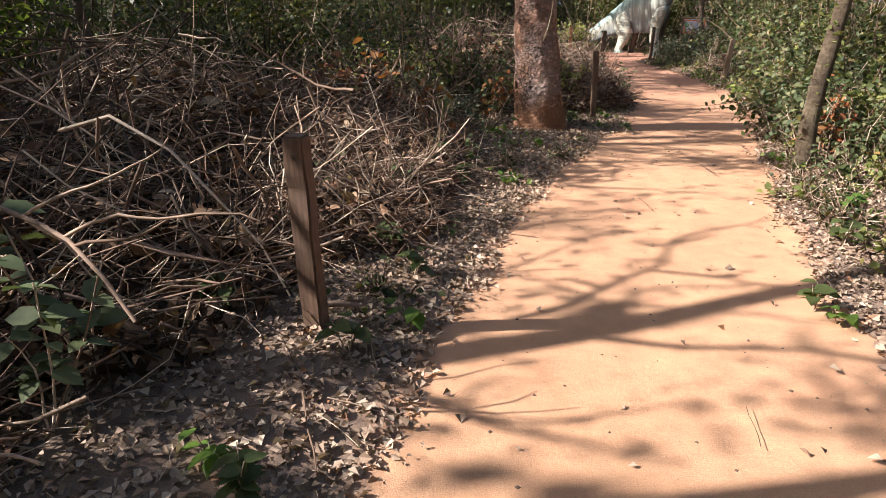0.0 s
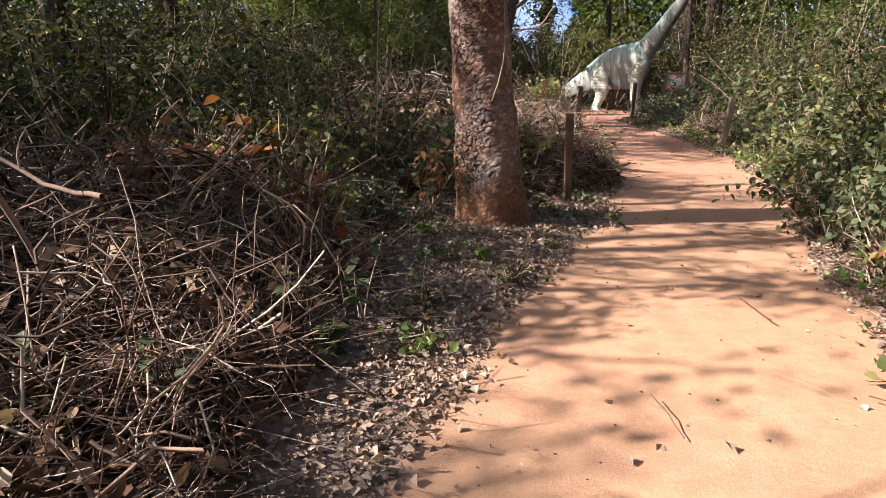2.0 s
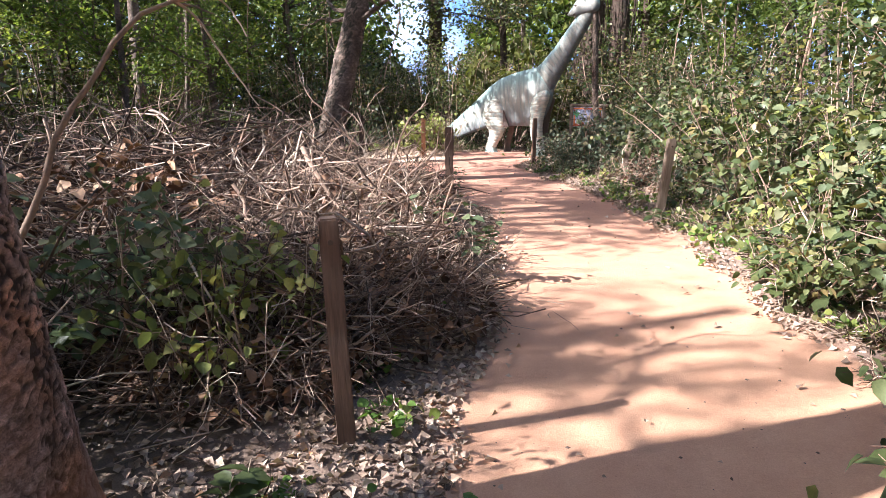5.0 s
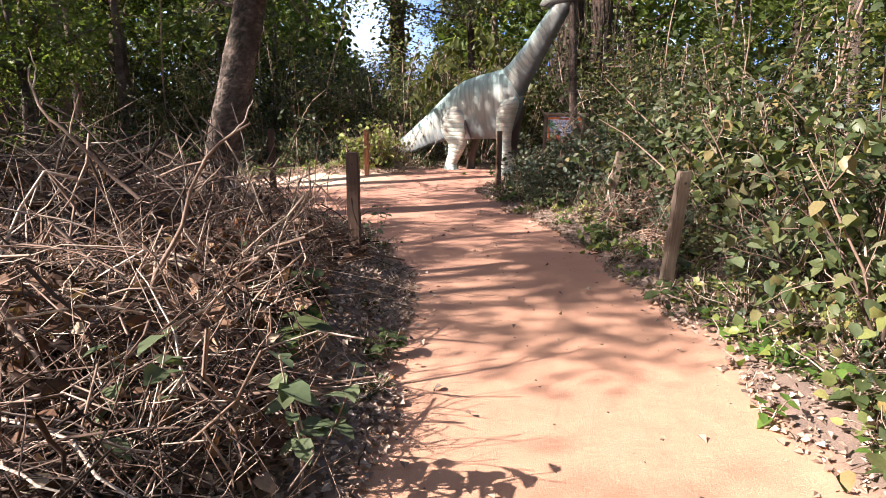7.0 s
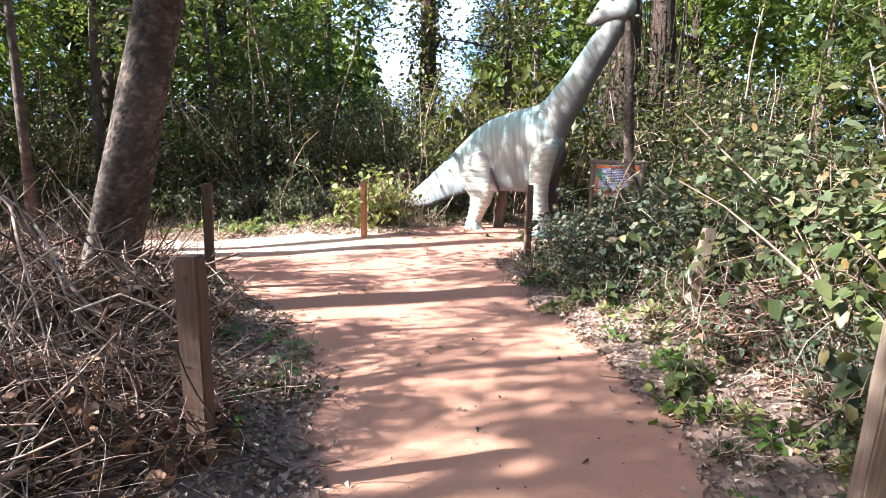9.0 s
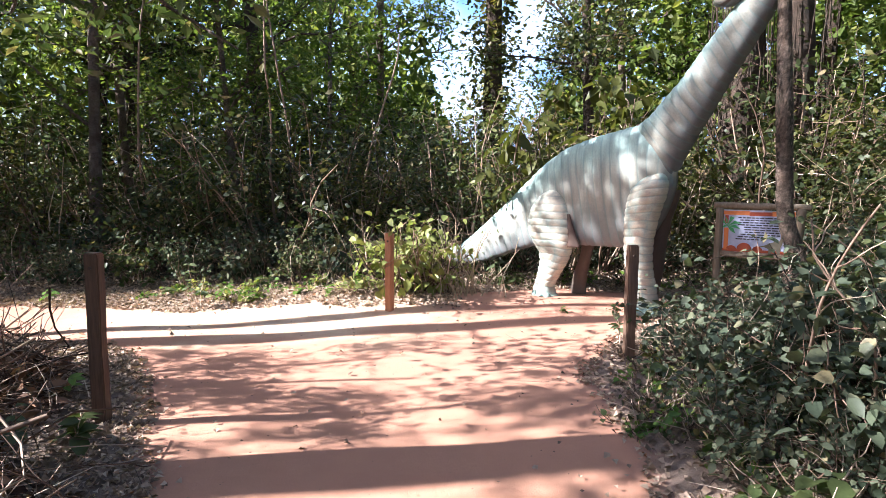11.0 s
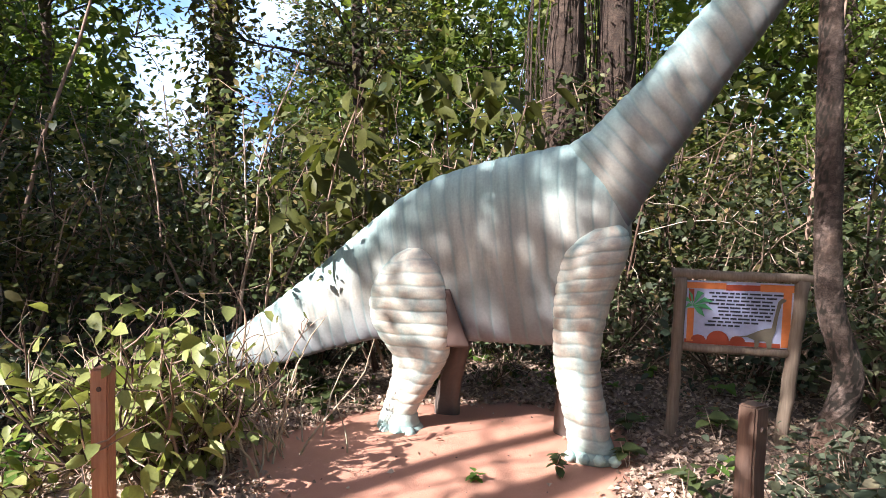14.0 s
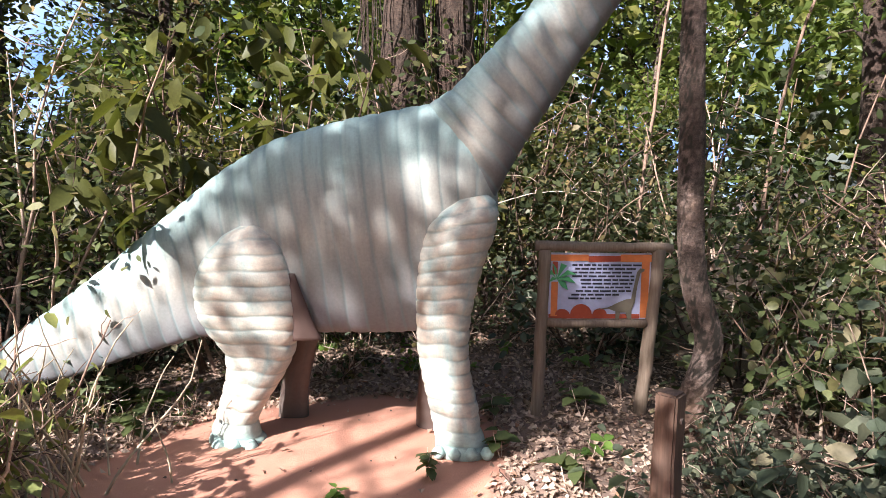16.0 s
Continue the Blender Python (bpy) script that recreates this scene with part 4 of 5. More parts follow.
def brush(seed, twigs, leaves, h, label):
    e = new("brush_pile")
    w, l = brush_meshes(seed, twigs, leaves, h)
    tagged(part("twig_tangle", w, e, "tangle of grey dry twigs"), kind="stuff")
    tagged(part("dry_leaf_layer", l, e, "brown dry leaves caught between twigs"), kind="stuff")
    return tagged(e, label, "brush pile", "brush piles")


PILE = Spread([brush(71, 1100, 1300, 0.62, "tangled pile of dry grey twigs and dead leaves"),
               brush(72, 1200, 1200, 0.8, "high heap of cut dry branches and twigs"),
               brush(73, 900, 1500, 0.45, "low heap of dry twigs and brown leaves")])
for x, y, s, w in ((-0.72, 3.45, 1.4, 2), (-2.13, 3.98, 1.7, 1), (0.44, 4.85, 1.0, 2), (0.33, 5.95, 1.15, 0), (-1.22, 5.89, 1.5, 1), (0.75, 7.15, 0.8, 2), (-0.29, 7.59, 1.4, 0), (-2.7, 7.54, 1.6, 0),
                   (-0.95, 1.5, 1.25, 2), (-2.5, 1.73, 1.6, 0), (2.34, 11.24, 1.1, 0), (3.0, 11.35, 0.9, 1), (2.5, 10.75, 0.8, 1), (2.76, 12.6, 1.05, 1), (1.11, 12.6, 1.5, 1), (2.55, 14.1, 1.25, 2), (3.1, 15.4, 0.9, 2), (1.5, 15.4, 1.5, 0),
                   (2, 17.3, 1.3, 2), (0.9, 19, 1.3, 2), (-0.3, 16.8, 1.6, 0), (-0.6, 14.3, 1.6, 0), (0.53, 10.54, 1.3, 2), (6.06, 5.44, 0.8, 2), (6.59, 7.1, 0.9, 0), (7.7, 17.4, 1.0, 0), (7.6, 16.3, 0.7, 2), (7.66, 10.43, 0.9, 1), (7.63, 12.43, 0.9, 1), (8.2, 14.9, 1.0, 1), (5.82, 7.83, 0.7, 2), (8.6, 18.4, 1.0, 1)):
    PILE.at(x, y, s, which=w)


# ---- fallen branches ----
def fallen(x, y, z, way, length, r, label, bend=0.16):
    rg = np.random.default_rng(int(abs(x * 91 + y * 37 + length * 11)))
    main = grow_branch(rg, (0, 0, 0), way, length, 12, bend)
    lines, rads = [main], [np.linspace(r, r * 0.45, 12)]
    for _ in range(4):
        p, d = along(main, rg.uniform(0.3, 0.95))
        lines.append(grow_branch(rg, p, d + randv(1, rg)[0] * 0.8, length * rg.uniform(0.15, 0.35), 12, bend))
        rads.append(np.linspace(r * 0.45, r * 0.18, 12))
    V, Q = tube_arrays(np.array(lines), np.array(rads), 7)
    ob = new("fallen_branch", mesh_np("fallen_branch", V, Q, smooth=True, mats=[TWIG]))
    ob.location = (x, y, float(ground_z(x, y)) + z)
    return tagged(ob, label, "branch", "fallen branches")


for x, y, z, way, ln, r in ((-1.16, 2.38, 0.55, (1, -0.35, -0.22), 2.0, 0.022), (-1.39, 2.65, 0.75, (1, 0.1, -0.15), 2.2, 0.016), (0.17, 5.53, 0.9, (0.25, -0.2, -0.9), 1.0, 0.014), (0.51, 5.72, 0.85, (-0.9, 0.2, 0.1), 1.1, 0.014),
                           (0.91, 3.24, 0.06, (0.9, 0.35, 0.12), 0.8, 0.018), (2.23, 11.56, 0.8, (0.4, -0.3, -0.5), 0.9, 0.014), (2.5, 12.7, 0.9, (0.7, -0.75, -0.55), 1.35, 0.024), (3.1, 12.9, 0.5, (0.3, 0.2, 0.9), 0.9, 0.012),
                           (2.9, 13.4, 0.8, (-0.5, 0.1, 0.6), 0.9, 0.012), (2.9, 16.4, 0.35, (-0.9, 0.5, 0.15), 1.3, 0.014), (1.89, 9.83, 0.8, (0.6, 0.3, 0.9), 1.6, 0.014), (5.23, 6.66, 0.1, (0.7, -0.5, 0.1), 1.4, 0.018),
                           (5.48, 6.18, 0.2, (0.4, 0.8, 0.55), 1.3, 0.012), (6.7, 19.2, 0.2, (0.25, -0.4, 0.9), 1.3, 0.011), (7, 19, 0.3, (-0.2, -0.3, 0.9), 1.1, 0.01), (7.4, 16.9, 0.9, (0.7, 0.4, 0.1), 1.6, 0.014), (4.5, 23.4, 0.25, (0.3, -0.2, 1.0), 0.7, 0.008), (4.4, 23.15, 0.2, (-0.3, 0.1, 1.0), 0.9, 0.008)):
    fallen(x, y, z, way, ln, r, "dry grey fallen branch lying in the brush")


# ---- dry stalks by the leafy clump ----
def dry_stalks(x, y, n, seed):
    rg = np.random.default_rng(seed)
    P = np.array([grow_branch(rg, (rg.normal() * 0.22, rg.normal() * 0.15, -0.03), (rg.normal() * 0.3, rg.normal() * 0.3, 1), rg.uniform(0.4, 1.0), 9, 0.14, -0.02) for _ in range(n)])
    V, Q = tube_arrays(P, np.linspace(0.008, 0.0025, 9)[None] * rg.uniform(0.6, 1.2, (n, 1)), 4)
    ob = new("dry_stalks", mesh_np("dry_stalks", V, Q, smooth=True, mats=[STRAW]))
    ob.location = (x, y, float(ground_z(x, y)))
    return tagged(ob, "bunch of pale dry grass stalks at the path's edge", "dry grass", "dry stalks", kind="stuff")


for x, y, n, k in ((4.35, 23.1, 40, 1), (4, 23.3, 16, 2), (4.6, 23.5, 14, 3), (2.6, 24.2, 16, 4), (1.4, 24.4, 14, 5), (5.77, 9.23, 10, 6), (6.9, 19.5, 12, 7)):
    dry_stalks(x, y, n, k)

# ---- fence posts ----
def post(x, y, h, w, mat, label, tip=(0, 0), rz=0.0, hole=True):
    e = new("wooden_post")
    bm = bmesh.new()
    bmesh.ops.create_cube(bm, size=1)
    bmesh.ops.scale(bm, vec=(w, w * 0.9, h + 0.2), verts=bm.verts)
    bmesh.ops.translate(bm, vec=(0, 0, (h - 0.2) / 2), verts=bm.verts)
    bmesh.ops.bevel(bm, geom=list(bm.edges), offset=w * 0.09, segments=2, affect='EDGES')
    long_edges = [ed for ed in bm.edges if abs(ed.verts[0].co.z - ed.verts[1].co.z) > h * 0.5]
    bmesh.ops.subdivide_edges(bm, edges=long_edges, cuts=9)
    for v in bm.verts:
        q = v.co * 5 + Vector((x, y, 0))
        v.co += Vector((noise.noise(q), noise.noise(q + Vector((9, 0, 0))), 0.15 * noise.noise(q * 3))) * w * 0.09
    part_bm("shaft", bm, mat, e)
    if hole:
        # dark disc that stands for the shaded inside of a small hole
        bm = bmesh.new()
        bmesh.ops.create_cone(bm, cap_ends=True, segments=10, radius1=0.011, radius2=0.011, depth=0.012)
        bmesh.ops.transform(bm, matrix=pose(0, -w * 0.45, h - 0.09, 90), verts=bm.verts)
        part_bm("bolt", bm, HOLE_DARK, e, "dark disc in place of a small hole near the top")
    e.matrix_basis = pose(x, y, float(ground_z(x, y)), tip[0], tip[1], rz)
    return tagged(e, label, "post", "path posts")


post(0.91, 3.11, 0.98, 0.105, WOOD_BROWN, "square weathered brown wooden post in leaf litter", (2, -0.8), -10)
post(3.07, 9.85, 0.95, 0.075, WOOD_BROWN, "narrow dark wooden post beside the thick tree", (0, -2), 10)
post(3.88, 15.32, 0.9, 0.10, WOOD_BROWN, "square grey-brown post beside a low heap of twigs", (0, 0), -5)
post(2.52, 19.2, 1.08, 0.09, WOOD_BROWN, "dark wooden post near the leaning tree", (0, 1), 5)
post(6.1, 20.94, 0.97, 0.085, WOOD_BROWN, "dark square post in front of the statue", (0, 1), 12)
post(3.76, 22.38, 0.87, 0.08, WOOD_RED, "orange-brown wooden post in front of the leafy clump", (0, 1), -20)
post(6.42, 14.83, 0.92, 0.095, WOOD_GREY, "pale grey wooden post leaning beside broad leaves", (0, 5), 0)
post(6.85, 17.5, 0.82, 0.09, WOOD_GREY, "worn pale post half hidden by leaves", (0, 10), 0)


# ---- dinosaur statue ----
DINO_AT = (5.6, 23.45)
DINO_TURN = math.degrees(math.atan2(-0.629, 0.777))


def loft(stations, n, sides, pitch, depth, lateral, power=2.4, flat_low=0.0):
    """Rings between two edges in the x-z plane. Stations: upper edge x, z, lower edge x, z, half thickness."""
    st = np.array(stations, float)
    mid = (st[:, :2] + st[:, 2:4]) / 2
    d = np.concatenate([[0], np.cumsum(np.hypot(*np.diff(mid, axis=0).T))])
    u = np.linspace(0, d[-1], n)

    def smooth(col):
        c = np.interp(u, d, st[:, col])
        m = max(3, n // 32)
        k = np.hanning(2 * m + 3)[1:-1]
        return np.convolve(np.pad(c, m, mode="reflect", reflect_type="odd"), k / k.sum(), "valid")
    ax, az, bx, bz, w = (smooth(i) for i in range(5))
    x, z = (ax + bx) / 2, (az + bz) / 2
    hx, hz = (ax - bx) / 2, (az - bz) / 2
    r = np.maximum(np.hypot(hx, hz), 1e-4)
    ang = np.arange(sides) * 2 * np.pi / sides
    c, s = np.cos(ang), np.sin(ang)
    c2, s2 = np.sign(c) * np.abs(c) ** (2 / power), np.sign(s) * np.abs(s) ** (2 / power)
    s2 = np.where(c < 0, np.sign(s) * np.abs(s) ** (2 / (power + flat_low)), s2)
    # the ribs waver a little from edge to edge
    uu = u[:, None] + 0.012 * np.sin(u[:, None] * 2.3 + 2.2 * c2[None]) + 0.006 * np.sin(u[:, None] * 9 + 5 * c2[None])
    f = (uu / pitch) % 1.0
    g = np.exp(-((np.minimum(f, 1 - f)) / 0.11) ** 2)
    swell = np.abs(np.sin(np.pi * f)) ** 0.4
    rr = 1 - (depth * (1 - swell))[...] / r[:, None]
    lat = lateral if np.isscalar(lateral) else lateral[0] + (lateral[1] - lateral[0]) * (u / u[-1]) ** 2
    lat = np.broadcast_to(lat, u.shape)
    ww = np.maximum(w[:, None] - depth * 1.3 * (1 - swell), 0.004)
    V = np.stack([x[:, None] + hx[:, None] * rr * c2, lat[:, None] + ww * s2, z[:, None] + hz[:, None] * rr * c2], -1)
    i = (np.arange(n - 1)[:, None] * sides + np.arange(sides)[None])
    j = (np.arange(n - 1)[:, None] * sides + ((np.arange(sides) + 1) % sides)[None])
    Q = np.stack([i, j, j + sides, i + sides], -1).reshape(-1, 4)
    caps = []
    V = np.concatenate([V.reshape(-1, 3), [[x[0], lat[0], z[0]], [x[-1], lat[-1], z[-1]]]])
    m = n * sides
    for a in range(sides):
        b2 = (a + 1) % sides
        caps += [[m, b2, a], [m + 1, (n - 1) * sides + a, (n - 1) * sides + b2]]
    band = np.concatenate([np.repeat(u, sides), [0, u[-1]]])
    girth = np.concatenate([np.tile(c2, n), [0, 0]])
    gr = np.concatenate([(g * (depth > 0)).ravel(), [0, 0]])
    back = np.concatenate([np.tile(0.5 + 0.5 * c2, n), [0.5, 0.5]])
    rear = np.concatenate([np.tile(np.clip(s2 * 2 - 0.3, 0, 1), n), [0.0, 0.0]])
    return V, Q, np.array(caps), band, girth, gr, back, rear


def make_dinosaur():
    body = [(-2.08, 0.40, -2.08, 0.32, 0.03), (-1.95, 0.46, -1.95, 0.27, 0.05), (-1.71, 0.535, -1.70, 0.265, 0.07), (-1.31, 0.81, -1.20, 0.345, 0.10), (-0.90, 1.12, -0.74, 0.51, 0.13), (-0.52, 1.43, -0.33, 0.635, 0.16), (-0.19, 1.69, 0.0, 0.66, 0.19),
            (0.10, 1.86, 0.27, 0.675, 0.21), (0.34, 1.935, 0.51, 0.685, 0.225), (0.60, 2.00, 0.77, 0.69, 0.235), (0.84, 2.045, 1.0, 0.70, 0.235), (1.06, 2.09, 1.19, 0.80, 0.225), (1.24, 2.06, 1.33, 1.02, 0.20), (1.38, 1.90, 1.43, 1.24, 0.16), (1.48, 1.70, 1.49, 1.42, 0.06)]
    neck = [(0.98, 2.02, 1.44, 1.44, 0.10), (1.10, 2.11, 1.52, 1.62, 0.195), (1.20, 2.17, 1.59, 1.76, 0.205), (1.38, 2.36, 1.71, 1.96, 0.19), (1.55, 2.53, 1.83, 2.14, 0.18), (1.72, 2.74, 1.97, 2.37, 0.17), (1.87, 2.91, 2.11, 2.58, 0.16), (2.04, 3.10, 2.27, 2.81, 0.15), (2.17, 3.24, 2.42, 3.03, 0.14), (2.26, 3.36, 2.52, 3.2, 0.12)]
    hind = [(0.06, 1.35, -0.05, 1.345, 0.03), (0.13, 1.31, -0.15, 1.29, 0.10), (0.215, 1.2, -0.245, 1.19, 0.155), (0.27, 1.05, -0.31, 1.07, 0.175), (0.29, 0.94, -0.335, 0.95, 0.18), (0.305, 0.8, -0.32, 0.81, 0.175), (0.30, 0.7, -0.255, 0.70, 0.165), (0.265, 0.56, -0.15, 0.58, 0.15), (0.20, 0.43, -0.145, 0.45, 0.135),
            (0.11, 0.29, -0.18, 0.31, 0.12), (0.035, 0.16, -0.22, 0.17, 0.12), (0.04, 0.08, -0.25, 0.08, 0.135), (0.09, 0.02, -0.265, 0.02, 0.145), (0.10, -0.08, -0.27, -0.08, 0.145)]
    fore = [(1.42, 1.55, 1.24, 1.515, 0.03), (1.475, 1.51, 1.15, 1.45, 0.10), (1.49, 1.43, 1.075, 1.37, 0.15), (1.465, 1.3, 1.035, 1.25, 0.165), (1.42, 1.18, 1.015, 1.14, 0.16), (1.375, 1.02, 1.005, 1.0, 0.15), (1.335, 0.82, 1.005, 0.82, 0.145), (1.325, 0.62, 1.015, 0.62, 0.14), (1.345, 0.45, 1.045, 0.45, 0.135),
            (1.39, 0.27, 1.09, 0.27, 0.13), (1.41, 0.12, 1.12, 0.12, 0.145), (1.45, 0.04, 1.13, 0.03, 0.155), (1.46, -0.08, 1.13, -0.08, 0.155)]
    # brown strut behind the hind leg
    hind_strut = [(0.40, 0.9, 0.16, 0.9, 0.06), (0.37, 0.7, 0.18, 0.7, 0.06), (0.33, 0.6, 0.18, 0.6, 0.06), (0.29, 0.45, 0.13, 0.42, 0.055), (0.25, 0.25, 0.06, 0.26, 0.05), (0.24, 0.1, 0.04, 0.1, 0.05), (0.25, -0.1, 0.03, -0.1, 0.05)]
    # far foreleg, widened and coloured dark for the shaded inside of the shell
    far_fore = [(1.46, 1.36, 1.2, 1.36, 0.10), (1.42, 1.2, 1.15, 1.2, 0.12), (1.35, 1.0, 1.08, 1.0, 0.12), (1.31, 0.75, 1.02, 0.75, 0.11), (1.28, 0.4, 1.0, 0.4, 0.10), (1.22, 0.1, 0.98, 0.1, 0.10), (1.24, -0.08, 0.98, -0.08, 0.10)]
    # raised dark wedge for the shade in the opening behind the hind leg
    hollow_shade = [(0.29, 1.07, 0.25, 1.07, 0.008), (0.345, 0.92, 0.25, 0.92, 0.025), (0.40, 0.78, 0.25, 0.78, 0.028), (0.45, 0.675, 0.25, 0.665, 0.028)]
    head = [(1.90, 3.21, 1.92, 3.165, 0.05), (1.95, 3.27, 1.99, 3.15, 0.09), (2.03, 3.37, 2.09, 3.15, 0.12), (2.12, 3.49, 2.17, 3.17, 0.14), (2.28, 3.58, 2.30, 3.18, 0.15), (2.45, 3.59, 2.45, 3.19, 0.15), (2.58, 3.55, 2.58, 3.21, 0.13), (2.63, 3.42, 2.63, 3.30, 0.05)]
    lip = [(1.93, 3.185, 1.93, 3.175, 0.03), (1.99, 3.165, 2.0, 3.145, 0.085), (2.09, 3.20, 2.1, 3.17, 0.118), (2.15, 3.25, 2.16, 3.235, 0.10)]
    eye = [(2.09, 3.365, 2.09, 3.355, 0.01), (2.11, 3.385, 2.11, 3.335, 0.02), (2.14, 3.385, 2.14, 3.335, 0.02), (2.16, 3.365, 2.16, 3.355, 0.01)]
    names = ("band", "girth", "groove", "dark", "back", "limb", "foot", "rear")
    attrs = {k: [] for k in names}
    Vs, Qs, Ts = [], [], []

    def add(st, n, sides, pitch, depth, lat, pw, low, dark, limb, k):
        base = sum(len(v) for v in Vs)
        V, Q, T, band, girth, gr, back, rear = loft(st, n, sides, pitch, depth, lat, pw, low)
        Vs.append(V), Qs.append(Q + base), Ts.append(T + base)
        foot = np.clip((0.22 - V[:, 2]) / 0.15, 0, 1) * limb
        for name, arr in zip(names, (band + k * 7, girth, gr, np.full(len(V), dark), back, np.full(len(V), float(limb)), foot, rear)):
            attrs[name].append(arr)
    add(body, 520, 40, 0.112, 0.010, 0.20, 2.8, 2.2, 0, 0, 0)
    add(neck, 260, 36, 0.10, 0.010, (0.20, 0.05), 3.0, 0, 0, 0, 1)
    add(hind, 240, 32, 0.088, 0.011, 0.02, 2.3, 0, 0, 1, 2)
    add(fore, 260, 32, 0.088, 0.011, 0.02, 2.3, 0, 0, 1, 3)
    add(hind_strut, 50, 16, 0.3, 0.003, 0.44, 3.0, 0, 0.9, 1, 4)
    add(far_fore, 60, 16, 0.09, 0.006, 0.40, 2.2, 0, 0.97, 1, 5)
    add(hollow_shade, 20, 12, 0.5, 0.0, -0.025, 2.2, 0, 1.0, 0, 10)
    add(head, 40, 24, 0.5, 0.0, 0.0, 2.6, 0, 0, 0, 6)
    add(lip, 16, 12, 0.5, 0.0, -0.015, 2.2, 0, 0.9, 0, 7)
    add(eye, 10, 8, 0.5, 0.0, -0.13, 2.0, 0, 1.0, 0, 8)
    toes = [(1.30 + 0.095 * (i - 1.5), -0.125 + 0.015 * abs(i - 1.5), 0.03, 0.042) for i in range(4)] + [(0.03 - 0.095 * i, -0.1, 0.03, 0.046) for i in range(3)]
    for x, yy, z, r in toes:
        add([(x - r, z + 0.004, x - r, z - 0.004, 0.01), (x - r * 0.6, z + r * 0.8, x - r * 0.6, z - r * 0.8, r), (x, z + r, x, z - r, r * 1.2), (x + r * 0.6, z + r * 0.8, x + r * 0.6, z - r * 0.8, r), (x + r, z + 0.004, x + r, z - 0.004, 0.01)], 14, 10, 0.5, 0.0, yy, 2.2, 0, 0, 1, 9)
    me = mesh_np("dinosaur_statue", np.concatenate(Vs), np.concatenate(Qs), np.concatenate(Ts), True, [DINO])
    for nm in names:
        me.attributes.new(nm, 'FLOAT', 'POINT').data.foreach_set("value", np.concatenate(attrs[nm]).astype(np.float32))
    ob = new("dinosaur_statue", me)
    ob.matrix_basis = pose(*DINO_AT, 0.045, 0, 0, DINO_TURN)
    return tagged(ob, "life-size long-necked dinosaur statue with grey-green ribbed skin on bare earth", "statue")


make_dinosaur()


# ---- information sign ----
def log(name, a, b2, r0, r1, parent, mat, label=""):
    a, b2 = np.array(a, float), np.array(b2, float)
    k = 14
    t = np.linspace(0, 1, k)[:, None]
    rg = np.random.default_rng(int(abs(a.sum() * 100)))
    pts = a + (b2 - a) * t + rg.normal(size=(k, 3)) * 0.0025
    rr = np.linspace(r0, r1, k) * (1 + rg.normal(size=k) * 0.03)
    pts = np.concatenate([pts[:1], pts, pts[-1:]])
    rr = np.concatenate([[0.002], rr, [0.002]])
    V, Q = tube_arrays(pts[None] + np.linspace(0, 1, k + 2)[None, :, None] * (b2 - a) * 0.002, rr[None], 14)
    return part(name, mesh_np(name, V, Q, smooth=True, mats=[mat]), parent, label)


def flat(name, pts, y, depth, mat, parent, label=""):
    """A thin plate with the outline pts (x, z), its face at y and its back deeper."""
    bm = bmesh.new()
    vs = [bm.verts.new((px, y, pz)) for px, pz in pts]
    f = bm.faces.new(vs)
    ex = bmesh.ops.extrude_face_region(bm, geom=[f])
    bmesh.ops.translate(bm, vec=(0, depth, 0), verts=[v for v in ex["geom"] if isinstance(v, bmesh.types.BMVert)])
    bmesh.ops.recalc_face_normals(bm, faces=bm.faces)
    return part_bm(name, bm, mat, parent, label)


def box_pts(x0, x1, z0, z1, skew=0.0):
    return [(x0, z0), (x1, z0 + skew), (x1, z1 + skew), (x0, z1)]


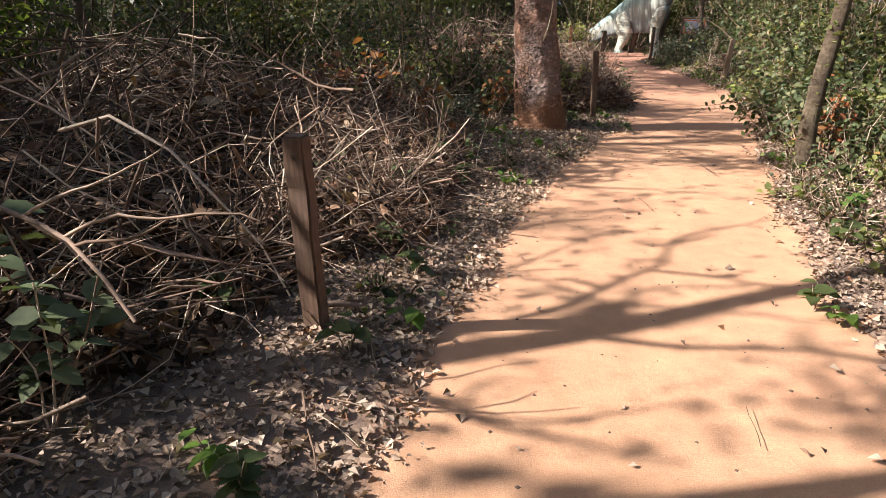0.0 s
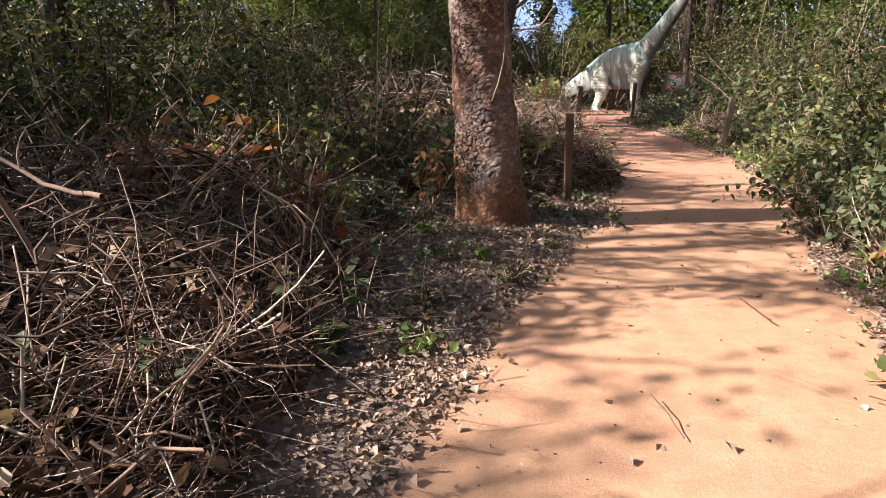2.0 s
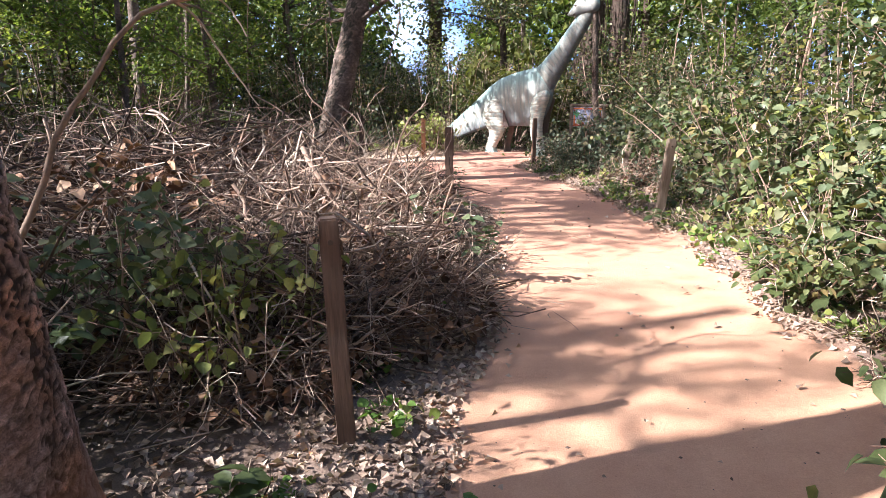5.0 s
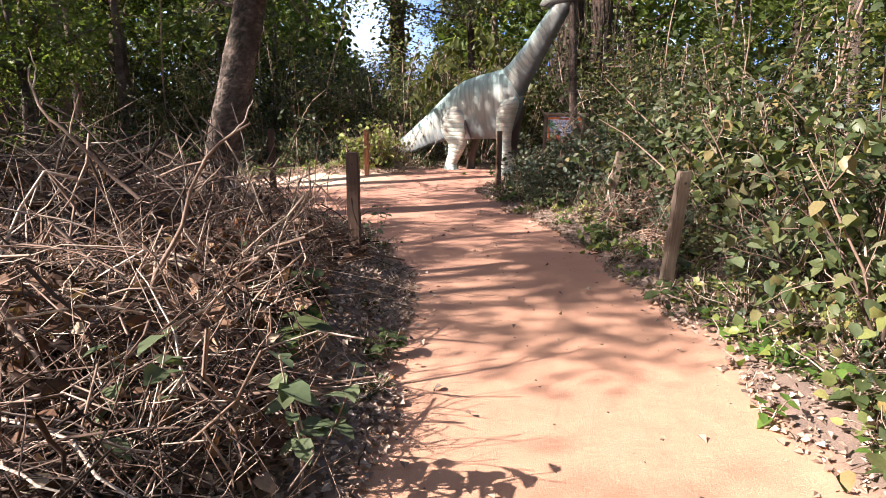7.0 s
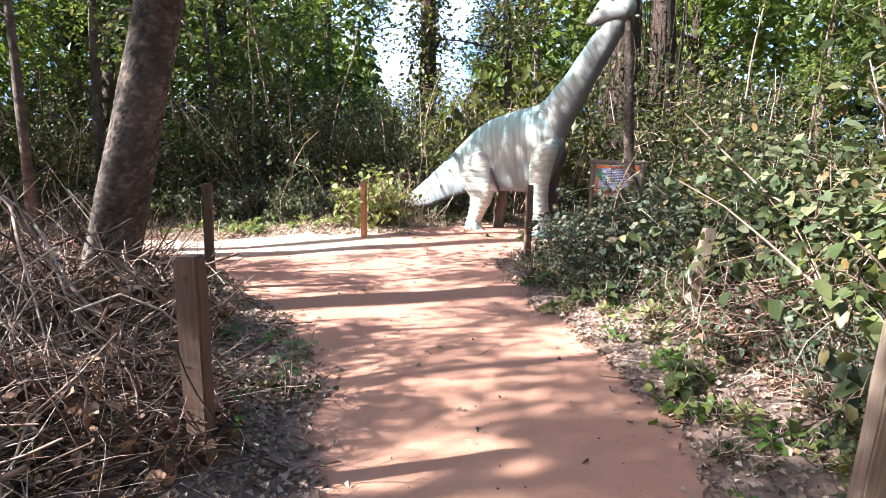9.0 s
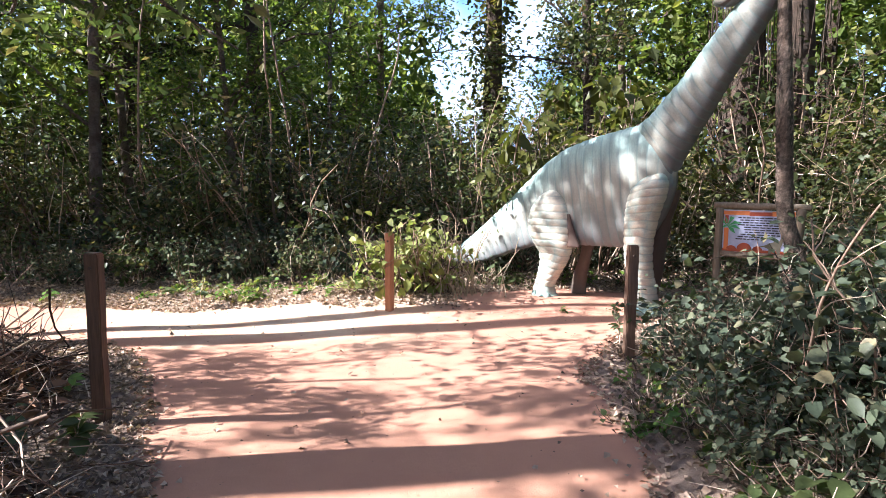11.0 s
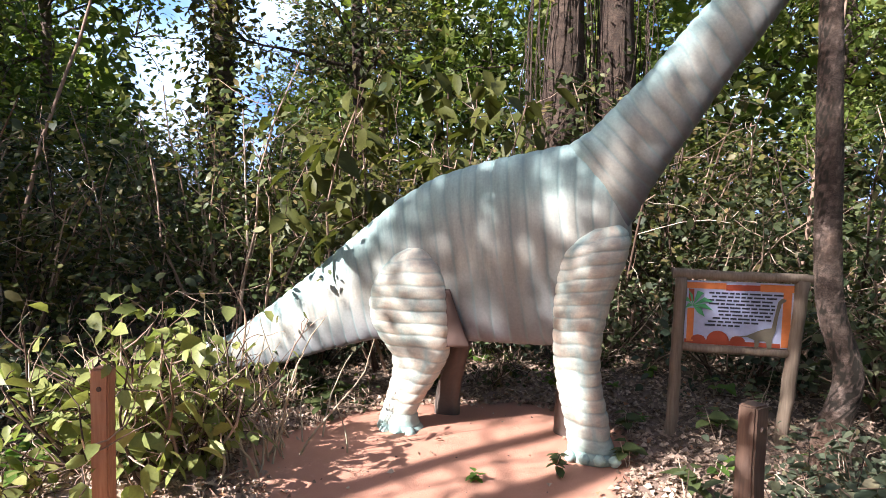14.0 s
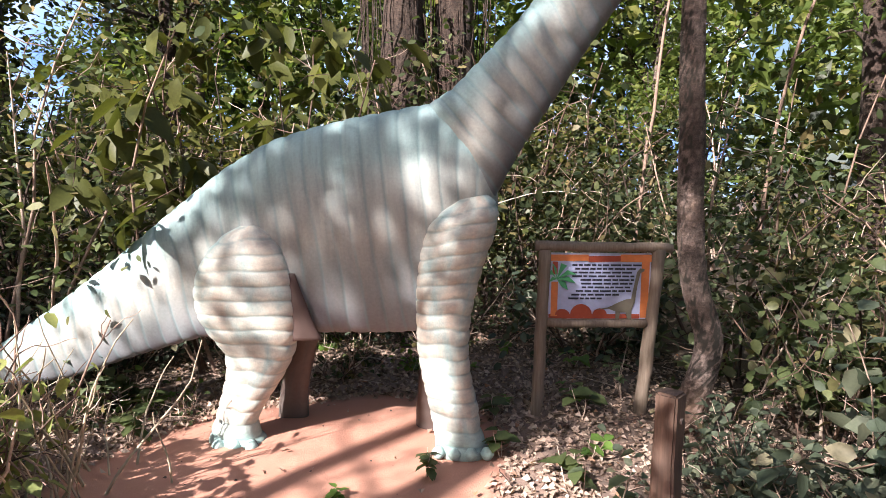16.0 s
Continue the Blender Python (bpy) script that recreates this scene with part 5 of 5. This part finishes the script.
def make_sign():
    e = new("information_sign")
    log("post", (0.0, 0, -0.15), (0.03, 0, 1.15), 0.042, 0.04, e, WOOD_GREY)
    log("post", (0.72, 0, -0.15), (0.82, 0, 1.15), 0.045, 0.045, e, WOOD_GREY)
    log("top_beam", (-0.03, 0, 1.175), (0.9, 0, 1.165), 0.036, 0.032, e, WOOD_GREY, "rounded grey log across the top")
    log("bottom_rail", (0.05, 0, 0.645), (0.76, 0, 0.64), 0.032, 0.03, e, WOOD_GREY)
    x0, x1, z0, z1 = 0.065, 0.765, 0.672, 1.128
    board = flat("board", box_pts(x0, x1, z0, z1), 0.0, 0.012, PANEL_BLUE, e, "pale blue printed board")
    y = -0.005
    for nm, pts, mat in (("painted_plank", box_pts(x0, 0.33, z1 - 0.055, z1 - 0.012), PRINT_ORANGE), ("painted_plank", box_pts(0.33, 0.55, z1 - 0.062, z1 - 0.022, 0.004), PRINT_RED),
                         ("painted_plank", box_pts(0.55, x1, z1 - 0.06, z1 - 0.01), PRINT_ORANGE), ("painted_plank", box_pts(x1 - 0.065, x1 - 0.012, z0 + 0.01, z1 - 0.06), PRINT_ORANGE),
                         ("painted_plank", box_pts(x0 + 0.015, x0 + 0.06, z0 + 0.02, 0.93), PRINT_ORANGE), ("painted_plank", box_pts(x0 + 0.02, x0 + 0.055, 0.98, z1 - 0.06), PRINT_RED),
                         ("painted_ground", box_pts(x0 + 0.002, x1 - 0.07, z0 + 0.004, z0 + 0.035), PRINT_RED)):
        flat(nm, pts, y, 0.004, mat, board)
    for cx, w, h in ((0.16, 0.05, 0.04), (0.29, 0.075, 0.075), (0.42, 0.05, 0.045)):
        arc = [(cx + w * math.cos(a), z0 + 0.03 + h * math.sin(a)) for a in np.linspace(0, math.pi, 9)]
        flat("painted_rock", arc, y - 0.003, 0.006, PRINT_RED, board)
    for a in (15, 60, 120, 165, 200, -20, -55):
        c, s = math.cos(radians(a)), math.sin(radians(a))
        tip = (0.115 + 0.14 * c * (1 if c > 0 else 0.45), 0.955 + 0.10 * s)
        mid = (0.115 + 0.08 * c * (1 if c > 0 else 0.45), 0.955 + 0.075 * s + 0.025)
        flat("palm_leaf", [(0.115, 0.95), (mid[0] + 0.015 * s, mid[1] - 0.02), tip, (mid[0] - 0.015 * s, mid[1] + 0.012)], y - 0.006, 0.006, PRINT_GREEN, board)
    # the printed dinosaur: tail, body, neck, legs in one outline
    sil = [(0.37, 0.735), (0.48, 0.745), (0.53, 0.725), (0.53, 0.665), (0.555, 0.665), (0.56, 0.72), (0.60, 0.72), (0.615, 0.665), (0.64, 0.665), (0.64, 0.74), (0.66, 0.79), (0.672, 0.9), (0.69, 0.99), (0.715, 1.005),
           (0.72, 1.02), (0.69, 1.025), (0.668, 1.0), (0.65, 0.9), (0.635, 0.815), (0.60, 0.81), (0.55, 0.79), (0.48, 0.755)]
    flat("printed_dinosaur", sil, y - 0.004, 0.005, PRINT_GREY, board)
    rg = random.Random(4)
    for i, (a, b2) in enumerate(((0.22, 0.70), (0.24, 0.68), (0.19, 0.66), (0.22, 0.665), (0.28, 0.65), (0.285, 0.64), (0.29, 0.645), (0.25, 0.64), (0.22, 0.55), (0.2, 0.43))):
        x, z = a, 1.045 - 0.0255 * i
        while x < b2 - 0.02:
            w = min(rg.uniform(0.022, 0.075), b2 - x)
            flat("text_bar", box_pts(x, x + w, z - 0.006, z + 0.006), y + 0.001, 0.003, PRINT_INK, board)
            x += w + 0.01
    e.matrix_basis = pose(7.36, 22.76, float(ground_z(7.36, 22.76)), 0, 0, -34)
    return tagged(e, "log-framed information board with a printed dinosaur panel", "sign")


make_sign()


# ---- small plants ----
def seedling_meshes(seed, h, n, L, mat, ratio=0.36):
    rg = np.random.default_rng(seed)
    st = [grow_branch(rg, (0, 0, -0.02), (rg.normal() * 0.3, rg.normal() * 0.3, 1), h * rg.uniform(0.6, 1), 6, 0.12) for _ in range(3)]
    V, Q = tube_arrays(np.array(st), np.linspace(0.004, 0.002, 6)[None] * np.ones((3, 1)), 4)
    wood = mesh_np("stem", V, Q, smooth=True, mats=[TWIG])
    P = np.array([along(st[i % 3], rg.uniform(0.45, 1.0))[0] for i in range(n)])
    a = rg.uniform(0, 2 * np.pi, n)
    D = np.stack([np.cos(a), np.sin(a), rg.uniform(-0.35, 0.25, n)], -1)
    LL = L * rg.uniform(0.6, 1.2, n)
    V, T = leaf_arrays(P, D, unit(np.array([0, 0, 1.0]) + rg.normal(size=(n, 3)) * 0.25), LL, LL * ratio, True, 0.15)
    return wood, mesh_np("foliage", V, tris=T, smooth=True, mats=[mat])


def seedling(meshes, label):
    e = new("seedling")
    tagged(part("stem", meshes[0], e), kind="stuff")
    leaf_parts(e, meshes[1], len(meshes[1].vertices) // 8, meshes[1].materials[0])
    return tagged(e, label, "plant", "seedlings")


SEED = Spread([seedling(seedling_meshes(81, 0.16, 9, 0.09, LEAF_LIGHT), "small bright green seedling on leaf litter"),
               seedling(seedling_meshes(82, 0.24, 14, 0.10, LEAF_MID), "green seedling with broad leaves"),
               seedling(seedling_meshes(83, 0.5, 26, 0.075, LEAF_PALE), "taller pale-leaved weed among twigs"),
               seedling(seedling_meshes(84, 0.10, 12, 0.07, LEAF_LIGHT), "low yellow-green weed on bare soil")])
for x, y, s, w in ((0.86, 2.1, 1.1, 0), (1, 1.95, 1.0, 1), (0.08, 2.55, 1.9, 2), (0.17, 2.16, 1.6, 2), (0.56, 5.02, 1.1, 2), (0.95, 5.31, 1.0, 2), (1.43, 5.96, 1.1, 1), (3.58, 3.72, 1.0, 1), (3.64, 3.58, 1.0, 0),
                   (3.39, 8.88, 0.9, 1), (2.77, 8.11, 0.9, 0), (2.73, 9.42, 1.0, 1), (3.54, 9.4, 0.8, 3), (3.81, 12.21, 1.5, 2), (3.31, 12.01, 1.6, 2), (3.7, 13.3, 1.3, 1), (4.15, 13.6, 1.0, 1), (5.91, 12.61, 1.1, 0), (6.13, 12.16, 1.1, 0),
                   (6.4, 12.9, 1.2, 0), (6.3, 13.7, 1.3, 0), (6.2, 14.4, 1.1, 1), (6.7, 14.1, 1.4, 2), (6.55, 15.6, 1.1, 0), (6.4, 16.5, 1.1, 1), (6.3, 17.5, 1.2, 0), (6.2, 18.4, 1.0, 1), (6, 19.4, 1.2, 0), (6.15, 20.2, 1.0, 1),
                   (4, 16.3, 1.1, 2), (3.9, 15.5, 1.0, 0), (3.4, 17.2, 1.0, 1), (6.25, 22.5, 0.8, 1), (6.75, 22.45, 1.0, 1), (5.7, 22.55, 0.8, 3), (5, 23.9, 1.2, 1), (4.9, 24.4, 1.4, 2), (5.2, 24.3, 1.1, 1),
                   (7.6, 22.55, 1.3, 1), (7.8, 22.8, 1.2, 0), (8.1, 22.6, 1.2, 2), (7.1, 22.9, 1.0, 1), (8.2, 21.6, 1.3, 2), (7.7, 21.4, 1.0, 1), (3, 22.75, 1.3, 3), (2.5, 22.9, 1.3, 3), (3.3, 22.9, 1.5, 0), (2, 22.8, 1.2, 3), (1.5, 22.9, 1.3, 0), (3.9, 22.85, 1.3, 1)):
    SEED.at(x, y, s, which=w)
rng = np.random.default_rng(5)
placed = []
for x, y in scatter(rng, 90, 2.0, 8.5, 3, 22.5, 0.22, lambda x, y: -1.5 < inside(x, y) < -0.1 and x > np.interp(y, EDGE_Y, EDGE_R)):
    SEED.at(x, y, rng.uniform(0.7, 1.4))
for x, y in scatter(rng, 40, -3.0, 4.2, 2, 20, 0.3, lambda x, y: -1.8 < inside(x, y) < -0.15):
    SEED.at(x, y, rng.uniform(0.7, 1.4))
for x, y in scatter(rng, 45, -4.0, 8.5, 22.6, 26, 0.25, lambda x, y: -2.5 < inside(x, y) < -0.1):
    SEED.at(x, y, rng.uniform(0.8, 1.5))


# ---- leaf litter, twigs and pebbles on the ground ----
def litter():
    rg = np.random.default_rng(9)
    n = 620000
    x, y = rg.uniform(-5, 9.5, n), rg.uniform(0.5, 27, n)
    d = inside(x, y)
    near = np.exp(np.minimum(d, 0) / 1.6)
    p = np.where(d < 0.05, 0.12 + 0.88 * near ** 1.3, np.where(d < 0.25, 0.07 * np.clip(1 - d / 0.25, 0, 1) + 0.004, 0.003))
    p = p * np.where((x > np.interp(y, EDGE_Y, EDGE_R)) & (y > 10) & (y < 21), 0.45, 1.0)
    ok = rg.random(n) < p
    x, y = x[ok], y[ok]
    n = len(x)
    L = rg.uniform(0.018, 0.055, n)
    P = np.stack([x, y, ground_z(x, y) + rg.uniform(0.004, 0.03, n)], -1)
    D = unit(rg.normal(size=(n, 3)) * [1, 1, 0.25])
    U = unit(np.array([0, 0, 1.0]) + rg.normal(size=(n, 3)) * 0.45)
    V, T = leaf_arrays(P, D, U, L, L * rg.uniform(0.3, 0.55, n), False, 0.3)
    tagged(new("leaf_litter", mesh_np("leaf_litter", V, tris=T, mats=[LEAF_DRY])), "carpet of dry brown fallen leaves on the forest floor", "leaf litter", kind="stuff")
    n = 5000
    x, y = rg.uniform(-6, 10, n), rg.uniform(0.8, 26, n)
    d = inside(x, y)
    ok = (d < 0.0) | (rg.random(n) < 0.012)
    x, y = x[ok], y[ok]
    n = len(x)
    a, ln = rg.uniform(0, 2 * np.pi, n), rg.uniform(0.06, 0.5, n)
    t = np.linspace(-0.5, 0.5, 5)
    P = np.stack([x[:, None] + np.cos(a)[:, None] * ln[:, None] * t, y[:, None] + np.sin(a)[:, None] * ln[:, None] * t, np.zeros((n, 5))], -1) + np.cumsum(rg.normal(size=(n, 5, 3)), 1) * 0.006
    P[..., 2] = ground_z(P[..., 0], P[..., 1]) + 0.008 + np.abs(P[..., 2]) + rg.random(n)[:, None] * 0.04
    V, Q = tube_arrays(P, (0.0015 + 0.004 * rg.random(n) ** 2)[:, None] * np.ones(5), 3)
    tagged(new("ground_twigs", mesh_np("ground_twigs", V, Q, smooth=True, mats=[TWIG])), "thin dry twigs scattered over the litter", "twigs", kind="stuff")
    n = 4000
    x, y = rg.uniform(-1, 7, n), rg.uniform(1.5, 23.5, n)
    ok = inside(x, y) > 0.05
    x, y = x[ok], y[ok]
    n = len(x)
    r = 0.003 + 0.009 * rg.random(n) ** 3
    o = np.array([[1, 0, 0], [0, 1, 0], [-1, 0, 0], [0, -1, 0], [0, 0, 0.7]], float)
    V = np.stack([x, y, ground_z(x, y)], -1)[:, None] + o[None] * r[:, None, None] * rg.uniform(0.6, 1.4, (n, 5, 1))
    b = np.arange(n)[:, None] * 5
    T = np.concatenate([b + f for f in ([0, 1, 4], [1, 2, 4], [2, 3, 4], [3, 0, 4])])
    tagged(new("pebbles", mesh_np("pebbles", V.reshape(-1, 3), tris=T, mats=[WOOD_BROWN])), "tiny stones and crumbs on the sandy path", "pebbles", kind="stuff")


litter()


# ---- hazy bright sky low over the woods ----
def sky_backdrop():
    a = np.linspace(radians(-35), radians(60), 40)
    V = np.concatenate([np.stack([4 + 90 * np.sin(a), 16 + 90 * np.cos(a), np.full(40, z)], -1) for z in (0.0, 34.0)])
    i = np.arange(39)
    def build(nt, b):
        n = noise_tex(nt, coords(nt), 0.06, 4)
        em = nt.nodes.new("ShaderNodeEmission")
        nt.links.new(ramp(nt, n, [(0.38, (0.16, 0.33, 0.85)), (0.62, (0.62, 0.76, 1.0))]), em.inputs[0])
        em.inputs[1].default_value = 0.62
        nt.links.new(em.outputs[0], nt.nodes["Material Output"].inputs[0])
    tagged(new("backdrop", mesh_np("backdrop", V, np.stack([i, i + 1, i + 41, i + 40], -1), mats=[material("hazy_sky", build)])), "bright hazy sky low over the woods", "sky", kind="structure")


sky_backdrop()


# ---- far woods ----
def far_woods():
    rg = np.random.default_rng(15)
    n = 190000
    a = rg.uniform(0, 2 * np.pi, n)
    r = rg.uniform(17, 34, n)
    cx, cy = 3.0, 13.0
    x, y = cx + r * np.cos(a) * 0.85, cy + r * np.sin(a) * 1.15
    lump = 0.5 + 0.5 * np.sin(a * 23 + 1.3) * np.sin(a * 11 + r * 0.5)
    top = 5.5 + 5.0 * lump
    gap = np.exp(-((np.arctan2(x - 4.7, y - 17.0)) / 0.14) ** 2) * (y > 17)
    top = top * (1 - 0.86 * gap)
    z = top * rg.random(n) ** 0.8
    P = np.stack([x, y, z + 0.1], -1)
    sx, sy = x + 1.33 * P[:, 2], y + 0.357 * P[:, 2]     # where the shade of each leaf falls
    # gaps shaped into the leaves so that sun reaches chosen patches of ground
    sun_gaps = (np.hypot((sx - 3.14) / 2.2, (sy - 5.54) / 1.7) < 1) | (np.hypot((sx - 3.0) / 4.2, (sy - 22.2) / 1.35) < 1) | (np.hypot((sx - 4.6) / 3.4, (sy - 12.5) / 1.4) < 1) | (np.hypot((sx - 2.61) / 1.7, (sy - 2.87) / 0.7) < 1) | (np.hypot((sx - 5.8) / 2.6, (sy - 24.0) / 2.6) < 1) | (np.hypot((sx - 4.0) / 2.8, (sy - 27.4) / 1.9) < 1)
    sun_gaps |= np.hypot((sx - 1.6) / 2.2, (sy - 24.2) / 1.0) < 1
    keep = (inside(x, y) < -1.0) & ~sun_gaps
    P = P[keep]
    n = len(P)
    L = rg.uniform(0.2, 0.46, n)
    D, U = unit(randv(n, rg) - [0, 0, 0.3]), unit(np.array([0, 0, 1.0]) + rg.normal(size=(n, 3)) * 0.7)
    # low leaves darker, high leaves brighter: shade and sun put into the green
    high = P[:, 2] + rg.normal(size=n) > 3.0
    for sel, mat, nm, label in ((~high, LEAF_DARK, "far_undergrowth", "dense dark green undergrowth all around the clearing"), (high, LEAF_SUN_TINTED, "far_canopy", "green canopy of the woods all around, sunlight in its leaf colour")):
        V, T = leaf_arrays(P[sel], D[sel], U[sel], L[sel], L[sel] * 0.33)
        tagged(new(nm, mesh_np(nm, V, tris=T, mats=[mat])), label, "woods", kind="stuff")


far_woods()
